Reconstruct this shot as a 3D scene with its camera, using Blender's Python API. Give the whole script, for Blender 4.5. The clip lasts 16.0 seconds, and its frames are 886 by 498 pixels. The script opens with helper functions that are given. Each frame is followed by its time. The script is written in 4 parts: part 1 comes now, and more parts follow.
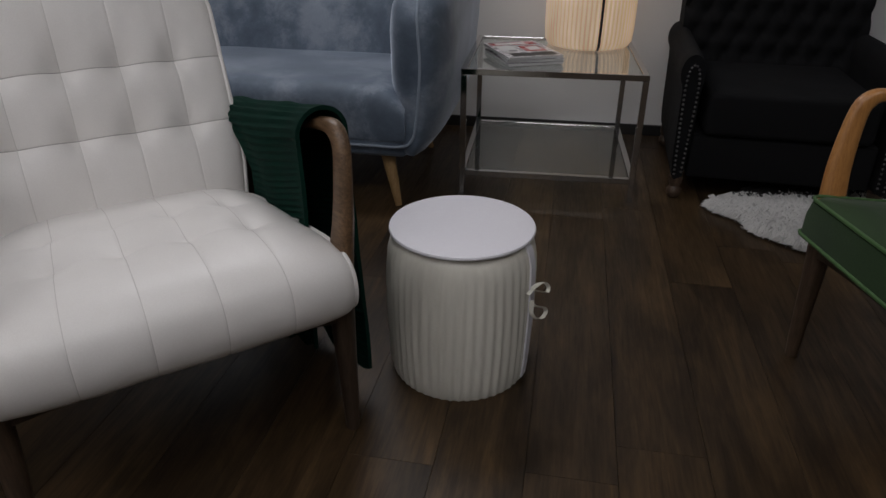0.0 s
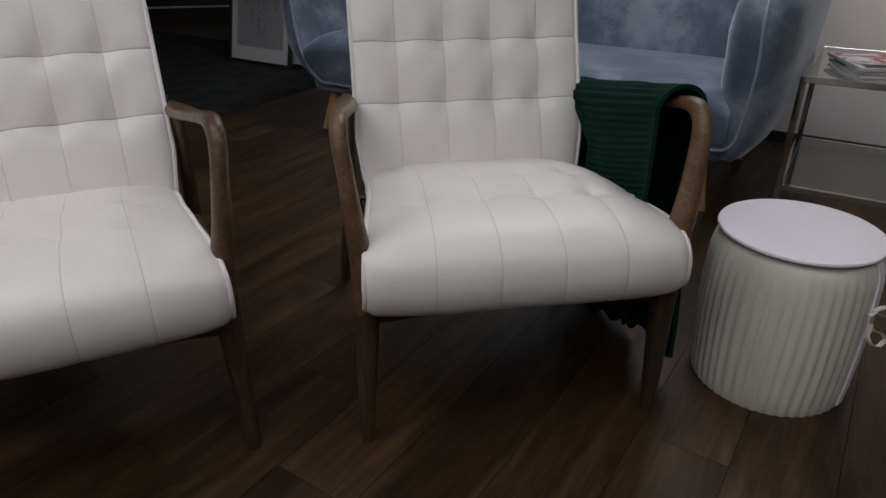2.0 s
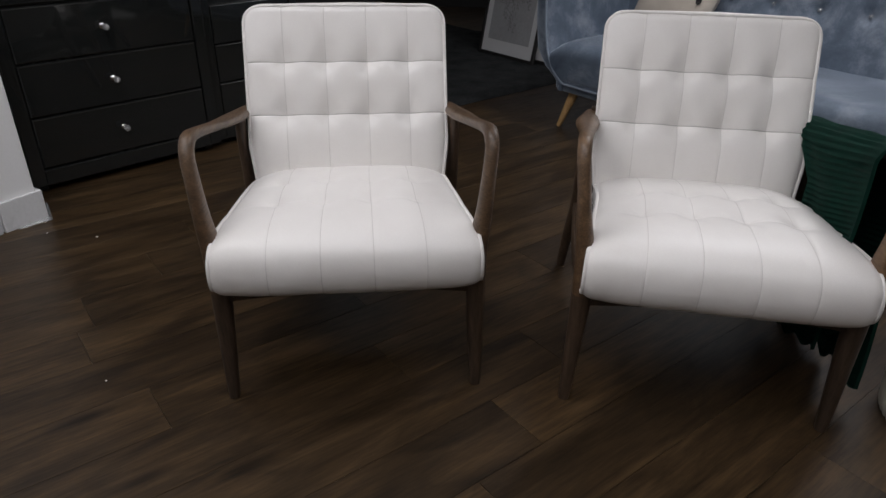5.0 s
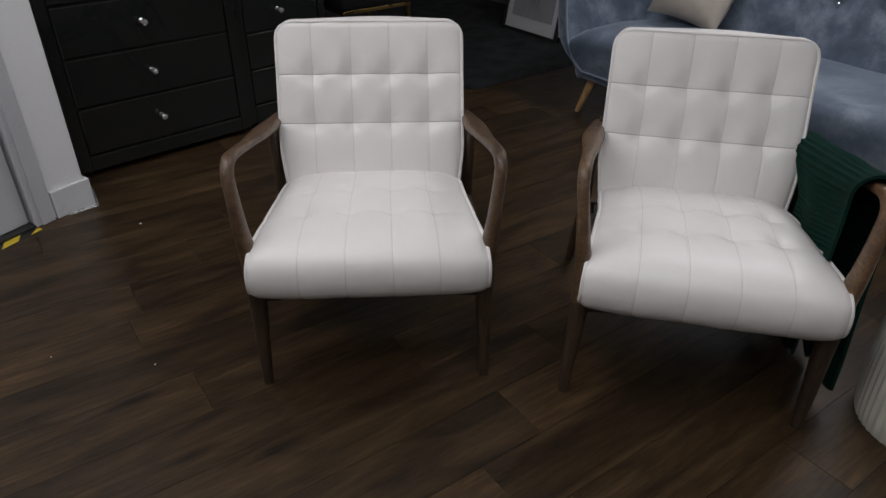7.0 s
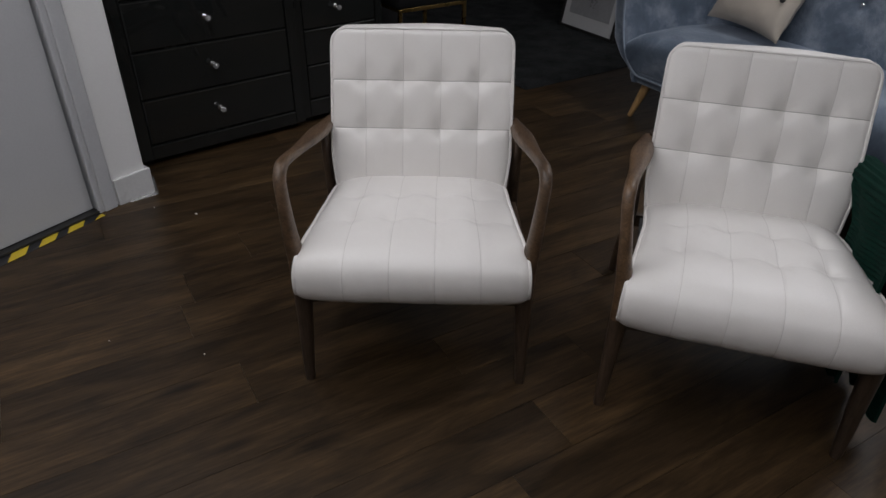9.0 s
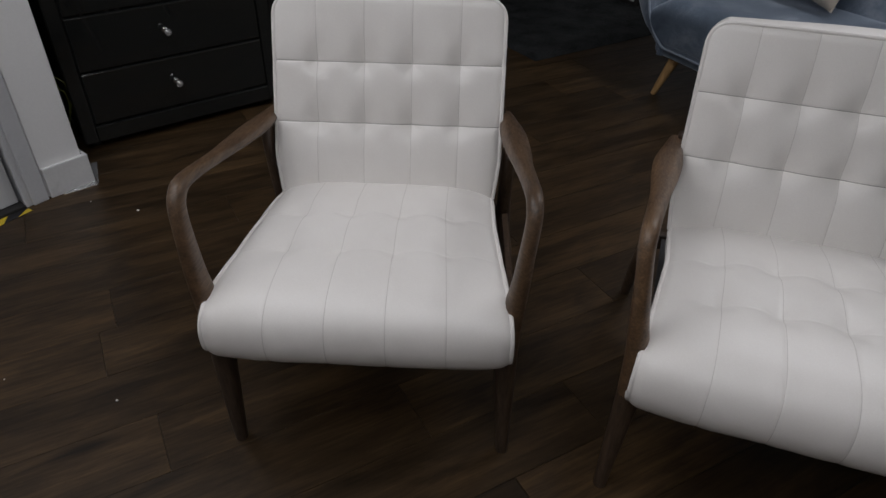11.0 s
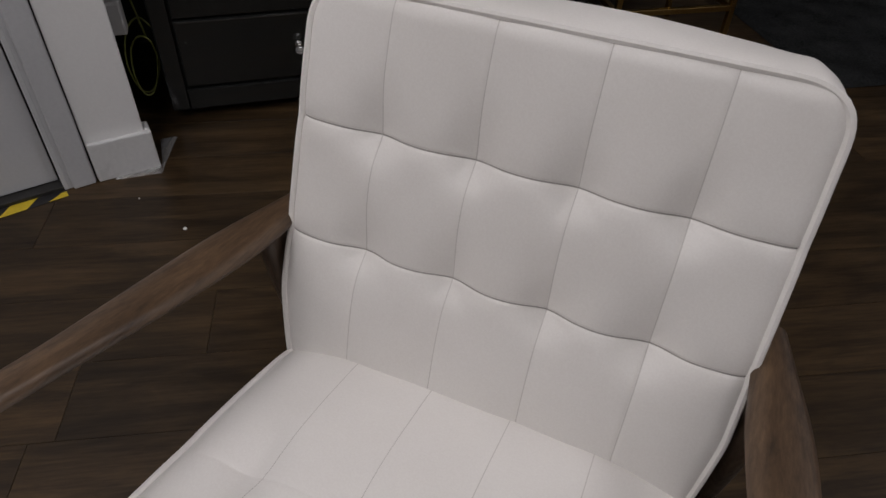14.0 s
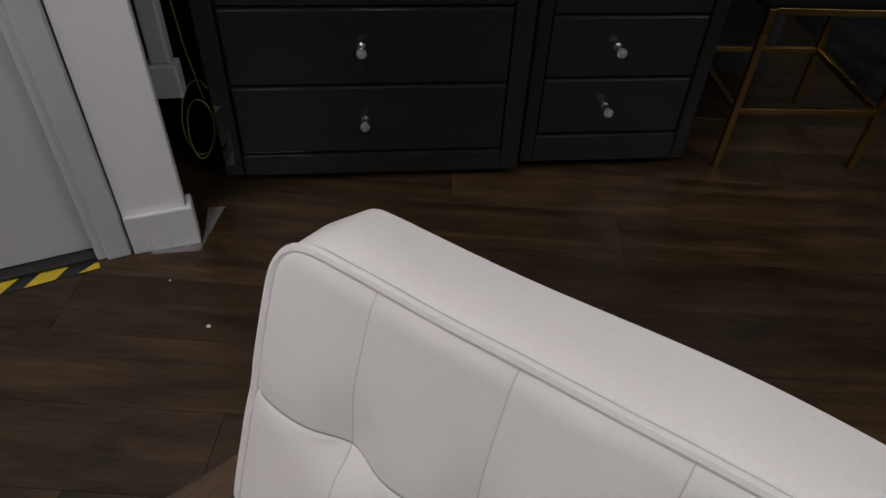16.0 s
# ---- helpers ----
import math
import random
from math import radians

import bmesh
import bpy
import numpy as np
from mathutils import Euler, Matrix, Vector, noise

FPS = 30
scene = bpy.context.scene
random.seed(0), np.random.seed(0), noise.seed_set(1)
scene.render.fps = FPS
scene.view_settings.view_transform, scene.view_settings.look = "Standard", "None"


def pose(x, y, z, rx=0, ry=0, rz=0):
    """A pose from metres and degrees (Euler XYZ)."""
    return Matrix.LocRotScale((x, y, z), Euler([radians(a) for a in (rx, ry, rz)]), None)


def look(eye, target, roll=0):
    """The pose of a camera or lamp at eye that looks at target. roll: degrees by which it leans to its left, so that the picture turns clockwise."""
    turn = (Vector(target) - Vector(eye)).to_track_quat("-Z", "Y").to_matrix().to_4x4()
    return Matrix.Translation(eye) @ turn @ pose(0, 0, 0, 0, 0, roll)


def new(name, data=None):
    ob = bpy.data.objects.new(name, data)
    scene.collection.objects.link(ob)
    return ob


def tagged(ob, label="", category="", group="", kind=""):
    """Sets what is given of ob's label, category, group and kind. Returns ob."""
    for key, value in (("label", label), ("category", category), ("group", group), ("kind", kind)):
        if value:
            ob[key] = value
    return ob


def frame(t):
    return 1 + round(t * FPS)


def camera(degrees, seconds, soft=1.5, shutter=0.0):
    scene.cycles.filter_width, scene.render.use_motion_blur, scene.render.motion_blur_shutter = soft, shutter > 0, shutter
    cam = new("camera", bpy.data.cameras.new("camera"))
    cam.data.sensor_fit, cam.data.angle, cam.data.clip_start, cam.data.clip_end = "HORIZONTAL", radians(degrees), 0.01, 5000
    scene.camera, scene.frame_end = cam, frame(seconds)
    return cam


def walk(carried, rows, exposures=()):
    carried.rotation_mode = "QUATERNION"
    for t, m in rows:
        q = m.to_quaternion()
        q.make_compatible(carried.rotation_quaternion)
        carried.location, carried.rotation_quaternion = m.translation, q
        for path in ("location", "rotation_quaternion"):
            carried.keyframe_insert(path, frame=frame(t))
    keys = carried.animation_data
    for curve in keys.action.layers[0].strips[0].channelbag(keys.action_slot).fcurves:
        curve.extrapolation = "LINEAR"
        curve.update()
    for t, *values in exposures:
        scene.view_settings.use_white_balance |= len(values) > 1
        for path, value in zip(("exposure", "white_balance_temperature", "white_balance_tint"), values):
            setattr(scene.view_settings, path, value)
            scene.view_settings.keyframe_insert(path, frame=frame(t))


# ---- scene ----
cam = camera(66.7, 16.0)
PATH = [
    (0, (-0.072, 0.139, 0.987), (-0.078, 1.914, 0.064), 0.4),
    (0.5, (-0.159, 0.148, 0.959), (-0.42, 1.906, 0.042), 0.6),
    (1, (-0.202, 0.127, 0.957), (-0.699, 1.832, 0.037), 0.2),
    (1.5, (-0.206, 0.088, 0.9525), (-0.812, 1.76, 0.0375), 0.15),
    (2, (-0.213, 0.025, 0.94), (-0.92, 1.666, 0.041), 0.2),
    (2.5, (-0.216, -0.024, 0.932), (-1.12, 1.523, 0.043), 0.1),
    (3, (-0.207, -0.074, 0.935), (-1.248, 1.391, 0.058), 0.1),
    (3.5, (-0.181, -0.123, 0.948), (-1.287, 1.306, 0.091), 0.1),
    (4, (-0.168, -0.168, 0.988), (-1.334, 1.213, 0.131), 0.1),
    (6.5, (-0.042, -0.279, 1.228), (-1.231, 0.943, 0.183), 0.5),
    (7, (-0.043, -0.276, 1.271), (-1.239, 0.934, 0.219), 0.6),
    (7.5, (-0.049, -0.281, 1.3085), (-1.268, 0.8985, 0.2485), 0.45),
    (8, (-0.037, -0.279, 1.328), (-1.291, 0.853, 0.256), 0.6),
    (8.5, (-0.026, -0.291, 1.337), (-1.299, 0.817, 0.264), 0.7),
    (11, (-0.297, 0.097, 1.248), (-1.55, 1.114, 0.067), 1.0),
    (11.5, (-0.402, 0.2115, 1.2225), (-1.6435, 1.19, -0.0025), 1.35),
    (12, (-0.536, 0.371, 1.181), (-1.815, 1.256, -0.076), 1.3),
    (12.5, (-0.6755, 0.5125, 1.1485), (-2.0295, 1.208, -0.1485), 1.15),
    (13, (-0.816, 0.585, 1.124), (-2.214, 1.146, -0.191), 1.5),
    (13.5, (-0.952, 0.632, 1.089), (-2.358, 1.144, -0.239), 1.9),
    (14, (-1.047, 0.6885, 1.0725), (-2.4575, 1.1685, -0.263), 2.25),
    (14.5, (-1.172, 0.742, 1.066), (-2.587, 1.154, -0.286), 2.1),
    (15, (-1.261, 0.791, 1.083), (-2.696, 1.097, -0.277), 2.4),
    (15.5, (-1.321, 0.83, 1.113), (-2.766, 1.086, -0.245), 2.7),
    (16, (-1.377, 0.844, 1.137), (-2.846, 1.073, -0.201), 2.7),
]
EXPOSURES = [
    (0, -1.59, 6450, 11.5), (0.5, -0.76, 6480, 12.5), (1.0, -1.52, 6420, 11.5), (1.5, -1.47, 6400, 10.5),
    (2.0, -1.48, 6450, 12.5), (2.5, -0.9, 6500, 12.5), (3.0, -0.05, 6550, 14), (3.5, -0.3, 6550, 14),
    (4.0, -0.85, 6480, 12.5), (6.5, -1.2, 6380, 11.5), (7.5, -1.4, 6380, 11.5), (8.5, -1.45, 6380, 11.5),
    (11, -1.6, 6380, 10.5), (12, -1.74, 6420, 11), (12.5, -1.68, 6500, 12), (13, -1.46, 6550, 12.5),
    (14, -1.54, 6650, 13.5), (14.5, -1.5, 6650, 14), (15, -1.5, 6650, 13.5), (15.5, -1.64, 6600, 13),
    (16, -1.51, 6600, 13.5),
]
walk(cam, [(t, look(eye, target, roll)) for t, eye, target, roll in PATH], EXPOSURES)

# ---- world and lights ----
world = bpy.data.worlds.new("world")
scene.world = world
world.use_nodes = True
world.node_tree.nodes["Background"].inputs["Color"].default_value = (0.5, 0.52, 0.56, 1)
world.node_tree.nodes["Background"].inputs["Strength"].default_value = 0.02
CEIL = 2.8


def panel_light(x, y, power):
    data = bpy.data.lights.new("ceiling_panel_light", "AREA")
    data.shape, data.size, data.size_y, data.energy, data.color = "RECTANGLE", 1.18, 0.58, power, (0.97, 0.97, 1.0)
    ob = new("ceiling_panel_light", data)
    ob.matrix_world = pose(x, y, CEIL - 0.03)


PANELS = [(-1.75, 0.0, 33), (-0.3, 0.0, 27), (1.15, -0.2, 12), (-1.5, -1.7, 24), (0.0, -1.7, 17), (1.9, 0.9, 7), (-5.2, 3.6, 3), (-0.8, 2.85, 52)]
for px, py, watts in PANELS:
    panel_light(px, py, watts)


# ---- materials ----
def nodes_of(name):
    m = bpy.data.materials.new(name)
    m.use_nodes = True
    nt = m.node_tree
    return m, nt, nt.nodes["Principled BSDF"]


def ramp_node(nt, fac, stops):
    r = nt.nodes.new("ShaderNodeValToRGB")
    while len(r.color_ramp.elements) < len(stops):
        r.color_ramp.elements.new(0.5)
    for e, (p, c) in zip(r.color_ramp.elements, stops):
        e.position, e.color = p, (*c, 1)
    nt.links.new(fac, r.inputs["Fac"])
    return r.outputs["Color"]


def noise_node(nt, vec, scale, detail=4, rough=0.55, distortion=0.0):
    n = nt.nodes.new("ShaderNodeTexNoise")
    n.inputs["Scale"].default_value, n.inputs["Detail"].default_value = scale, detail
    n.inputs["Roughness"].default_value, n.inputs["Distortion"].default_value = rough, distortion
    nt.links.new(vec, n.inputs["Vector"])
    return n.outputs["Fac"]


def mapped(nt, scale=(1, 1, 1), kind="Object"):
    c, m = nt.nodes.new("ShaderNodeTexCoord"), nt.nodes.new("ShaderNodeMapping")
    m.inputs["Scale"].default_value = scale
    nt.links.new(c.outputs[kind], m.inputs["Vector"])
    return m.outputs["Vector"]


def bump_node(nt, bsdf, height, strength, distance=0.002):
    b = nt.nodes.new("ShaderNodeBump")
    b.inputs["Strength"].default_value, b.inputs["Distance"].default_value = strength, distance
    nt.links.new(height, b.inputs["Height"])
    nt.links.new(b.outputs["Normal"], bsdf.inputs["Normal"])


def mix_colors(nt, fac, a, b, blend="MIX"):
    m = nt.nodes.new("ShaderNodeMix")
    m.data_type, m.blend_type = "RGBA", blend
    if isinstance(fac, float):
        m.inputs["Factor"].default_value = fac
    else:
        nt.links.new(fac, m.inputs["Factor"])
    nt.links.new(a, m.inputs["A"])
    nt.links.new(b, m.inputs["B"])
    return m.outputs["Result"]


def surface(name, lo, hi, rough=0.5, metal=0.0, coarse=3.0, fine=60.0, bump=0.1, sheen=0.0, stretch=(1, 1, 1), rough_var=0.08, coat=0.0, spec=0.5):
    """Two-scale mottled surface between the colours lo and hi."""
    m, nt, p = nodes_of(name)
    v = mapped(nt, stretch)
    big, small = noise_node(nt, v, coarse, 3), noise_node(nt, v, fine, 5)
    a = ramp_node(nt, big, [(0.3, lo), (0.7, hi)])
    b = ramp_node(nt, small, [(0.35, lo), (0.65, hi)])
    nt.links.new(mix_colors(nt, 0.4, a, b), p.inputs["Base Color"])
    rr = ramp_node(nt, big, [(0.3, (rough - rough_var,) * 3), (0.7, (rough + rough_var,) * 3)])
    nt.links.new(rr, p.inputs["Roughness"])
    p.inputs["Metallic"].default_value = metal
    p.inputs["Sheen Weight"].default_value = sheen
    p.inputs["Sheen Roughness"].default_value = 0.4
    p.inputs["Coat Weight"].default_value = coat
    p.inputs["Specular IOR Level"].default_value = spec
    if bump:
        bump_node(nt, p, small, bump)
    return m


def wood(name, dark, mid, light, rough=0.4, along="X", source="random", grain=1.0, coat=0.0, blotch=False, spec=0.5):
    """Streaked grain along one object axis; pieces differ by their random value."""
    m, nt, p = nodes_of(name)
    c = nt.nodes.new("ShaderNodeTexCoord")
    if source == "island":
        g = nt.nodes.new("ShaderNodeNewGeometry")
        rnd = g.outputs["Random Per Island"]
    else:
        g = nt.nodes.new("ShaderNodeObjectInfo")
        rnd = g.outputs["Random"]
    off = nt.nodes.new("ShaderNodeVectorMath")
    off.operation = "MULTIPLY_ADD"
    nt.links.new(rnd, off.inputs[0])
    off.inputs[1].default_value = (37.0, 53.0, 19.0)
    nt.links.new(c.outputs["Object"], off.inputs[2])
    mp = nt.nodes.new("ShaderNodeMapping")
    k = {"X": (1.0, 14, 14), "Y": (14, 1.0, 14), "Z": (14, 14, 1.0)}[along]
    mp.inputs["Scale"].default_value = tuple(a * grain for a in k)
    nt.links.new(off.outputs[0], mp.inputs["Vector"])
    v = mp.outputs["Vector"]
    streak, fine = noise_node(nt, v, 1.6, 5, 0.6, 0.6), noise_node(nt, v, 9.0, 6, 0.7)
    a = ramp_node(nt, streak, [(0.28, dark), (0.5, mid), (0.74, light)])
    b = ramp_node(nt, fine, [(0.35, dark), (0.62, light)])
    col = mix_colors(nt, 0.35, a, b)
    if blotch:
        wide = nt.nodes.new("ShaderNodeMapping")
        wide.inputs["Scale"].default_value = (2.6, 9.0, 9.0)
        nt.links.new(off.outputs[0], wide.inputs["Vector"])
        smear = noise_node(nt, wide.outputs["Vector"], 1.3, 5, 0.62, 0.8)
        col = mix_colors(nt, 1.0, col, ramp_node(nt, smear, [(0.34, (0.52, 0.52, 0.53)), (0.5, (0.92, 0.92, 0.92)), (0.68, (1.3, 1.27, 1.22))]), "MULTIPLY")
        knots = nt.nodes.new("ShaderNodeTexVoronoi")
        knots.inputs["Scale"].default_value = 0.5
        nt.links.new(wide.outputs["Vector"], knots.inputs["Vector"])
        col = mix_colors(nt, 1.0, col, ramp_node(nt, knots.outputs["Distance"], [(0.03, (0.3, 0.29, 0.28)), (0.11, (1.0, 1.0, 1.0))]), "MULTIPLY")
        p.inputs["Specular IOR Level"].default_value = spec
    tone = ramp_node(nt, rnd, [(0.0, (0.74, 0.73, 0.73)), (0.5, (0.95, 0.93, 0.91)), (1.0, (1.25, 1.21, 1.15))])
    nt.links.new(mix_colors(nt, 1.0, col, tone, "MULTIPLY"), p.inputs["Base Color"])
    nt.links.new(ramp_node(nt, fine, [(0.3, (rough + 0.1,) * 3), (0.7, (rough - 0.06,) * 3)]), p.inputs["Roughness"])
    p.inputs["Coat Weight"].default_value = coat
    p.inputs["Coat Roughness"].default_value = 0.25
    bump_node(nt, p, fine, 0.12, 0.001)
    return m


def glass_like(name, color, rough=0.02, ior=1.5, transmission=1.0):
    m, nt, p = nodes_of(name)
    p.inputs["Base Color"].default_value = (*color, 1)
    p.inputs["Roughness"].default_value = rough
    p.inputs["IOR"].default_value = ior
    p.inputs["Transmission Weight"].default_value = transmission
    return m


PLANK = wood("plank_oak", (0.0145, 0.009, 0.0044), (0.041, 0.0252, 0.0122), (0.088, 0.0555, 0.0275), rough=0.36, blotch=True, spec=0.3)
PLANK_FAR = wood("plank_oak_far", (0.0145, 0.009, 0.0044), (0.041, 0.0252, 0.0122), (0.088, 0.0555, 0.0275), rough=0.36, blotch=True, spec=0.3, source="island")
JOINT = surface("floor_underlay", (0.008, 0.006, 0.005), (0.014, 0.011, 0.009), 0.8)
# legs and rails: the arm's wood with the shade below seats in its colour
WALNUT_SHADED = wood("walnut_stain_shaded", (0.021, 0.013, 0.008), (0.051, 0.032, 0.020), (0.100, 0.065, 0.042), rough=0.46, along="Z", grain=2.0, coat=0.06)
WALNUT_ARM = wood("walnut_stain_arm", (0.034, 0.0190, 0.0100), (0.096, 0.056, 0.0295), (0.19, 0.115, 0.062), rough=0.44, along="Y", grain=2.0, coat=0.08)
OAK = wood("honey_oak", (0.26, 0.15, 0.06), (0.42, 0.26, 0.11), (0.52, 0.35, 0.17), rough=0.4, along="Z", grain=2.0)
AMBER = wood("amber_beech", (0.2, 0.08, 0.022), (0.33, 0.15, 0.045), (0.45, 0.22, 0.075), rough=0.35, along="Z", grain=2.0, coat=0.3)
LEATHER = surface("white_leather", (0.715, 0.685, 0.655), (0.79, 0.765, 0.74), 0.41, coarse=5, fine=420, bump=0.06, rough_var=0.05)
# seam thread, greyed so that its colour also holds the groove's shade
FINE_THREAD_SHADE = surface("pale_stitching_and_shade", (0.54, 0.51, 0.485), (0.62, 0.59, 0.56), 0.8, fine=900, bump=0.3)
THREAD_SHADE = surface("grey_stitching_and_shade", (0.30, 0.28, 0.26), (0.36, 0.34, 0.32), 0.8, fine=900, bump=0.3)
GREEN = surface("green_velvet", (0.008, 0.026, 0.005), (0.018, 0.050, 0.009), 0.8, coarse=6, fine=200, bump=0.2, sheen=0.12)
GREEN_PIPING = surface("green_piping", (0.05, 0.11, 0.035), (0.075, 0.15, 0.05), 0.6, fine=300)
KNIT = surface("bottle_green_knit", (0.002, 0.016, 0.011), (0.0038, 0.031, 0.021), 0.95, coarse=12, fine=380, bump=0.5, spec=0.12)
PAPER = surface("cream_paper", (0.60, 0.575, 0.50), (0.68, 0.655, 0.58), 0.7, coarse=4, fine=120, bump=0.15, stretch=(1, 1, 0.15))
LID = surface("white_lid", (0.76, 0.74, 0.79), (0.80, 0.785, 0.83), 0.45, coarse=6, fine=150, bump=0.04)
RIBBON = surface("cream_ribbon", (0.62, 0.60, 0.52), (0.74, 0.72, 0.64), 0.6, fine=300)
CHROME = surface("chrome", (0.56, 0.55, 0.54), (0.66, 0.65, 0.64), 0.07, metal=1.0, coarse=8, bump=0, rough_var=0.04)
NICKEL = surface("polished_nickel", (0.78, 0.77, 0.75), (0.86, 0.85, 0.83), 0.12, metal=1.0, bump=0)
BRASS = surface("brushed_brass", (0.42, 0.27, 0.09), (0.58, 0.39, 0.15), 0.3, metal=1.0, fine=120, bump=0.05)
GLASS = glass_like("clear_glass", (0.90, 0.95, 0.93))
CRYSTAL = glass_like("crystal", (1, 1, 1), 0.01, 2.2, 0.8)
BLACK_GLASS = surface("black_glass", (0.011, 0.012, 0.0115), (0.017, 0.018, 0.0175), 0.05, coarse=2, bump=0, rough_var=0.02, coat=0.6)
BLACK_FRAME = surface("black_lacquer", (0.014, 0.0145, 0.014), (0.022, 0.0225, 0.022), 0.22, coarse=5, fine=90, bump=0.05)
EDGE = surface("bevelled_edge", (0.16, 0.16, 0.16), (0.26, 0.26, 0.26), 0.12, metal=0.9, bump=0)
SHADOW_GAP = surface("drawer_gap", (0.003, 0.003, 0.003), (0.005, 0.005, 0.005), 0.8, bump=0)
WALL = surface("white_wall_paint", (0.77, 0.765, 0.76), (0.83, 0.825, 0.82), 0.6, coarse=1.5, fine=160, bump=0.12)
WALL_DARK = surface("charcoal_wall_paint", (0.03, 0.03, 0.032), (0.045, 0.045, 0.048), 0.7, coarse=1.5, fine=160, bump=0.1)
WALL_GREY = surface("grey_wall_paint", (0.22, 0.22, 0.225), (0.27, 0.27, 0.275), 0.7, coarse=1.5, fine=160, bump=0.1)
SKIRT_DARK = surface("black_skirting", (0.012, 0.011, 0.011), (0.02, 0.019, 0.018), 0.5, fine=120)
WHITE_TRIM = surface("white_gloss_trim", (0.60, 0.60, 0.60), (0.70, 0.70, 0.70), 0.3, coarse=6, fine=90, bump=0.08)
DOOR_GREY = surface("grey_door_paint", (0.50, 0.505, 0.52), (0.56, 0.565, 0.58), 0.45, coarse=2, fine=140, bump=0.08)
FRAME_GREY = surface("grey_architrave_paint", (0.50, 0.505, 0.52), (0.57, 0.575, 0.59), 0.4, coarse=4, fine=120, bump=0.1)
YELLOW = surface("yellow_tape", (0.55, 0.40, 0.02), (0.68, 0.50, 0.04), 0.45, fine=150)
TAPE_BLACK = surface("black_tape", (0.012, 0.012, 0.014), (0.025, 0.025, 0.027), 0.45, fine=150)
CEILING = surface("ceiling_paint", (0.26, 0.26, 0.26), (0.32, 0.32, 0.32), 0.8, fine=100)
PILE = surface("grey_rug_pile", (0.003, 0.0033, 0.0035), (0.040, 0.042, 0.043), 0.95, coarse=8, fine=120, bump=0.9, spec=0.1)
FUR_WHITE = surface("white_fur", (0.68, 0.67, 0.65), (0.85, 0.84, 0.82), 0.8, coarse=5, fine=90)
FUR_DARK = surface("dark_fur", (0.012, 0.010, 0.010), (0.03, 0.027, 0.026), 0.8, coarse=5, fine=90)
CHARCOAL = surface("charcoal_fabric", (0.004, 0.004, 0.0045), (0.008, 0.008, 0.009), 0.9, coarse=8, fine=320, bump=0.3, spec=0.2)
STUD = surface("aged_nickel", (0.17, 0.165, 0.16), (0.25, 0.24, 0.23), 0.35, metal=1.0, bump=0)
LINEN = surface("beige_linen", (0.40, 0.35, 0.29), (0.52, 0.46, 0.39), 0.85, coarse=8, fine=420, bump=0.4)
MATBOARD = surface("white_mount", (0.52, 0.52, 0.52), (0.6, 0.6, 0.6), 0.6, fine=200)
PRINT = surface("grey_print", (0.26, 0.26, 0.265), (0.34, 0.34, 0.345), 0.5, coarse=4)
INK = surface("black_ink", (0.02, 0.02, 0.02), (0.06, 0.06, 0.06), 0.6)
RED = surface("red_print", (0.30, 0.02, 0.03), (0.42, 0.05, 0.05), 0.3)
PAGE = surface("magazine_pages", (0.5, 0.5, 0.5), (0.65, 0.64, 0.63), 0.4, coarse=20, fine=300)
COVER = surface("magazine_cover", (0.36, 0.34, 0.35), (0.55, 0.53, 0.54), 0.25, coarse=30)
CABLE = surface("yellow_green_cable", (0.13, 0.14, 0.03), (0.20, 0.21, 0.05), 0.5)
PLASTIC = surface("white_plastic", (0.55, 0.55, 0.55), (0.65, 0.65, 0.65), 0.35)
CARDBOARD = surface("grey_cardboard", (0.16, 0.165, 0.15), (0.22, 0.225, 0.21), 0.8, fine=150)
DUST = surface("paint_chip", (0.7, 0.7, 0.68), (0.8, 0.8, 0.78), 0.8)


def velvet():
    m, nt, p = nodes_of("blue_velvet")
    v = mapped(nt)
    big, small = noise_node(nt, v, 4.2, 6, 0.66, 0.25), noise_node(nt, v, 300, 3)
    a = ramp_node(nt, big, [(0.30, (0.056, 0.080, 0.114)), (0.50, (0.112, 0.146, 0.195)), (0.66, (0.26, 0.30, 0.36))])
    b = ramp_node(nt, small, [(0.3, (0.85, 0.85, 0.85)), (0.7, (1.1, 1.1, 1.1))])
    nt.links.new(mix_colors(nt, 1.0, a, b, "MULTIPLY"), p.inputs["Base Color"])
    p.inputs["Roughness"].default_value = 0.65
    p.inputs["Sheen Weight"].default_value = 1.0
    p.inputs["Sheen Roughness"].default_value = 0.35
    p.inputs["Sheen Tint"].default_value = (0.8, 0.88, 1.0, 1)
    bump_node(nt, p, small, 0.25)
    return m


VELVET = velvet()
VELVET_PIPING = surface("blue_velvet_piping", (0.22, 0.27, 0.34), (0.32, 0.37, 0.44), 0.55, fine=300, sheen=0.5)


def glow(name, color, strength):
    m, nt, p = nodes_of(name)
    v = mapped(nt, (1, 1, 0.25))
    n = noise_node(nt, v, 14, 3)
    c = ramp_node(nt, n, [(0.3, tuple(a * 0.78 for a in color)), (0.7, color)])
    nt.links.new(c, p.inputs["Emission Color"])
    p.inputs["Emission Strength"].default_value = strength
    p.inputs["Base Color"].default_value = (0.62, 0.54, 0.42, 1)
    p.inputs["Roughness"].default_value = 0.8
    return m




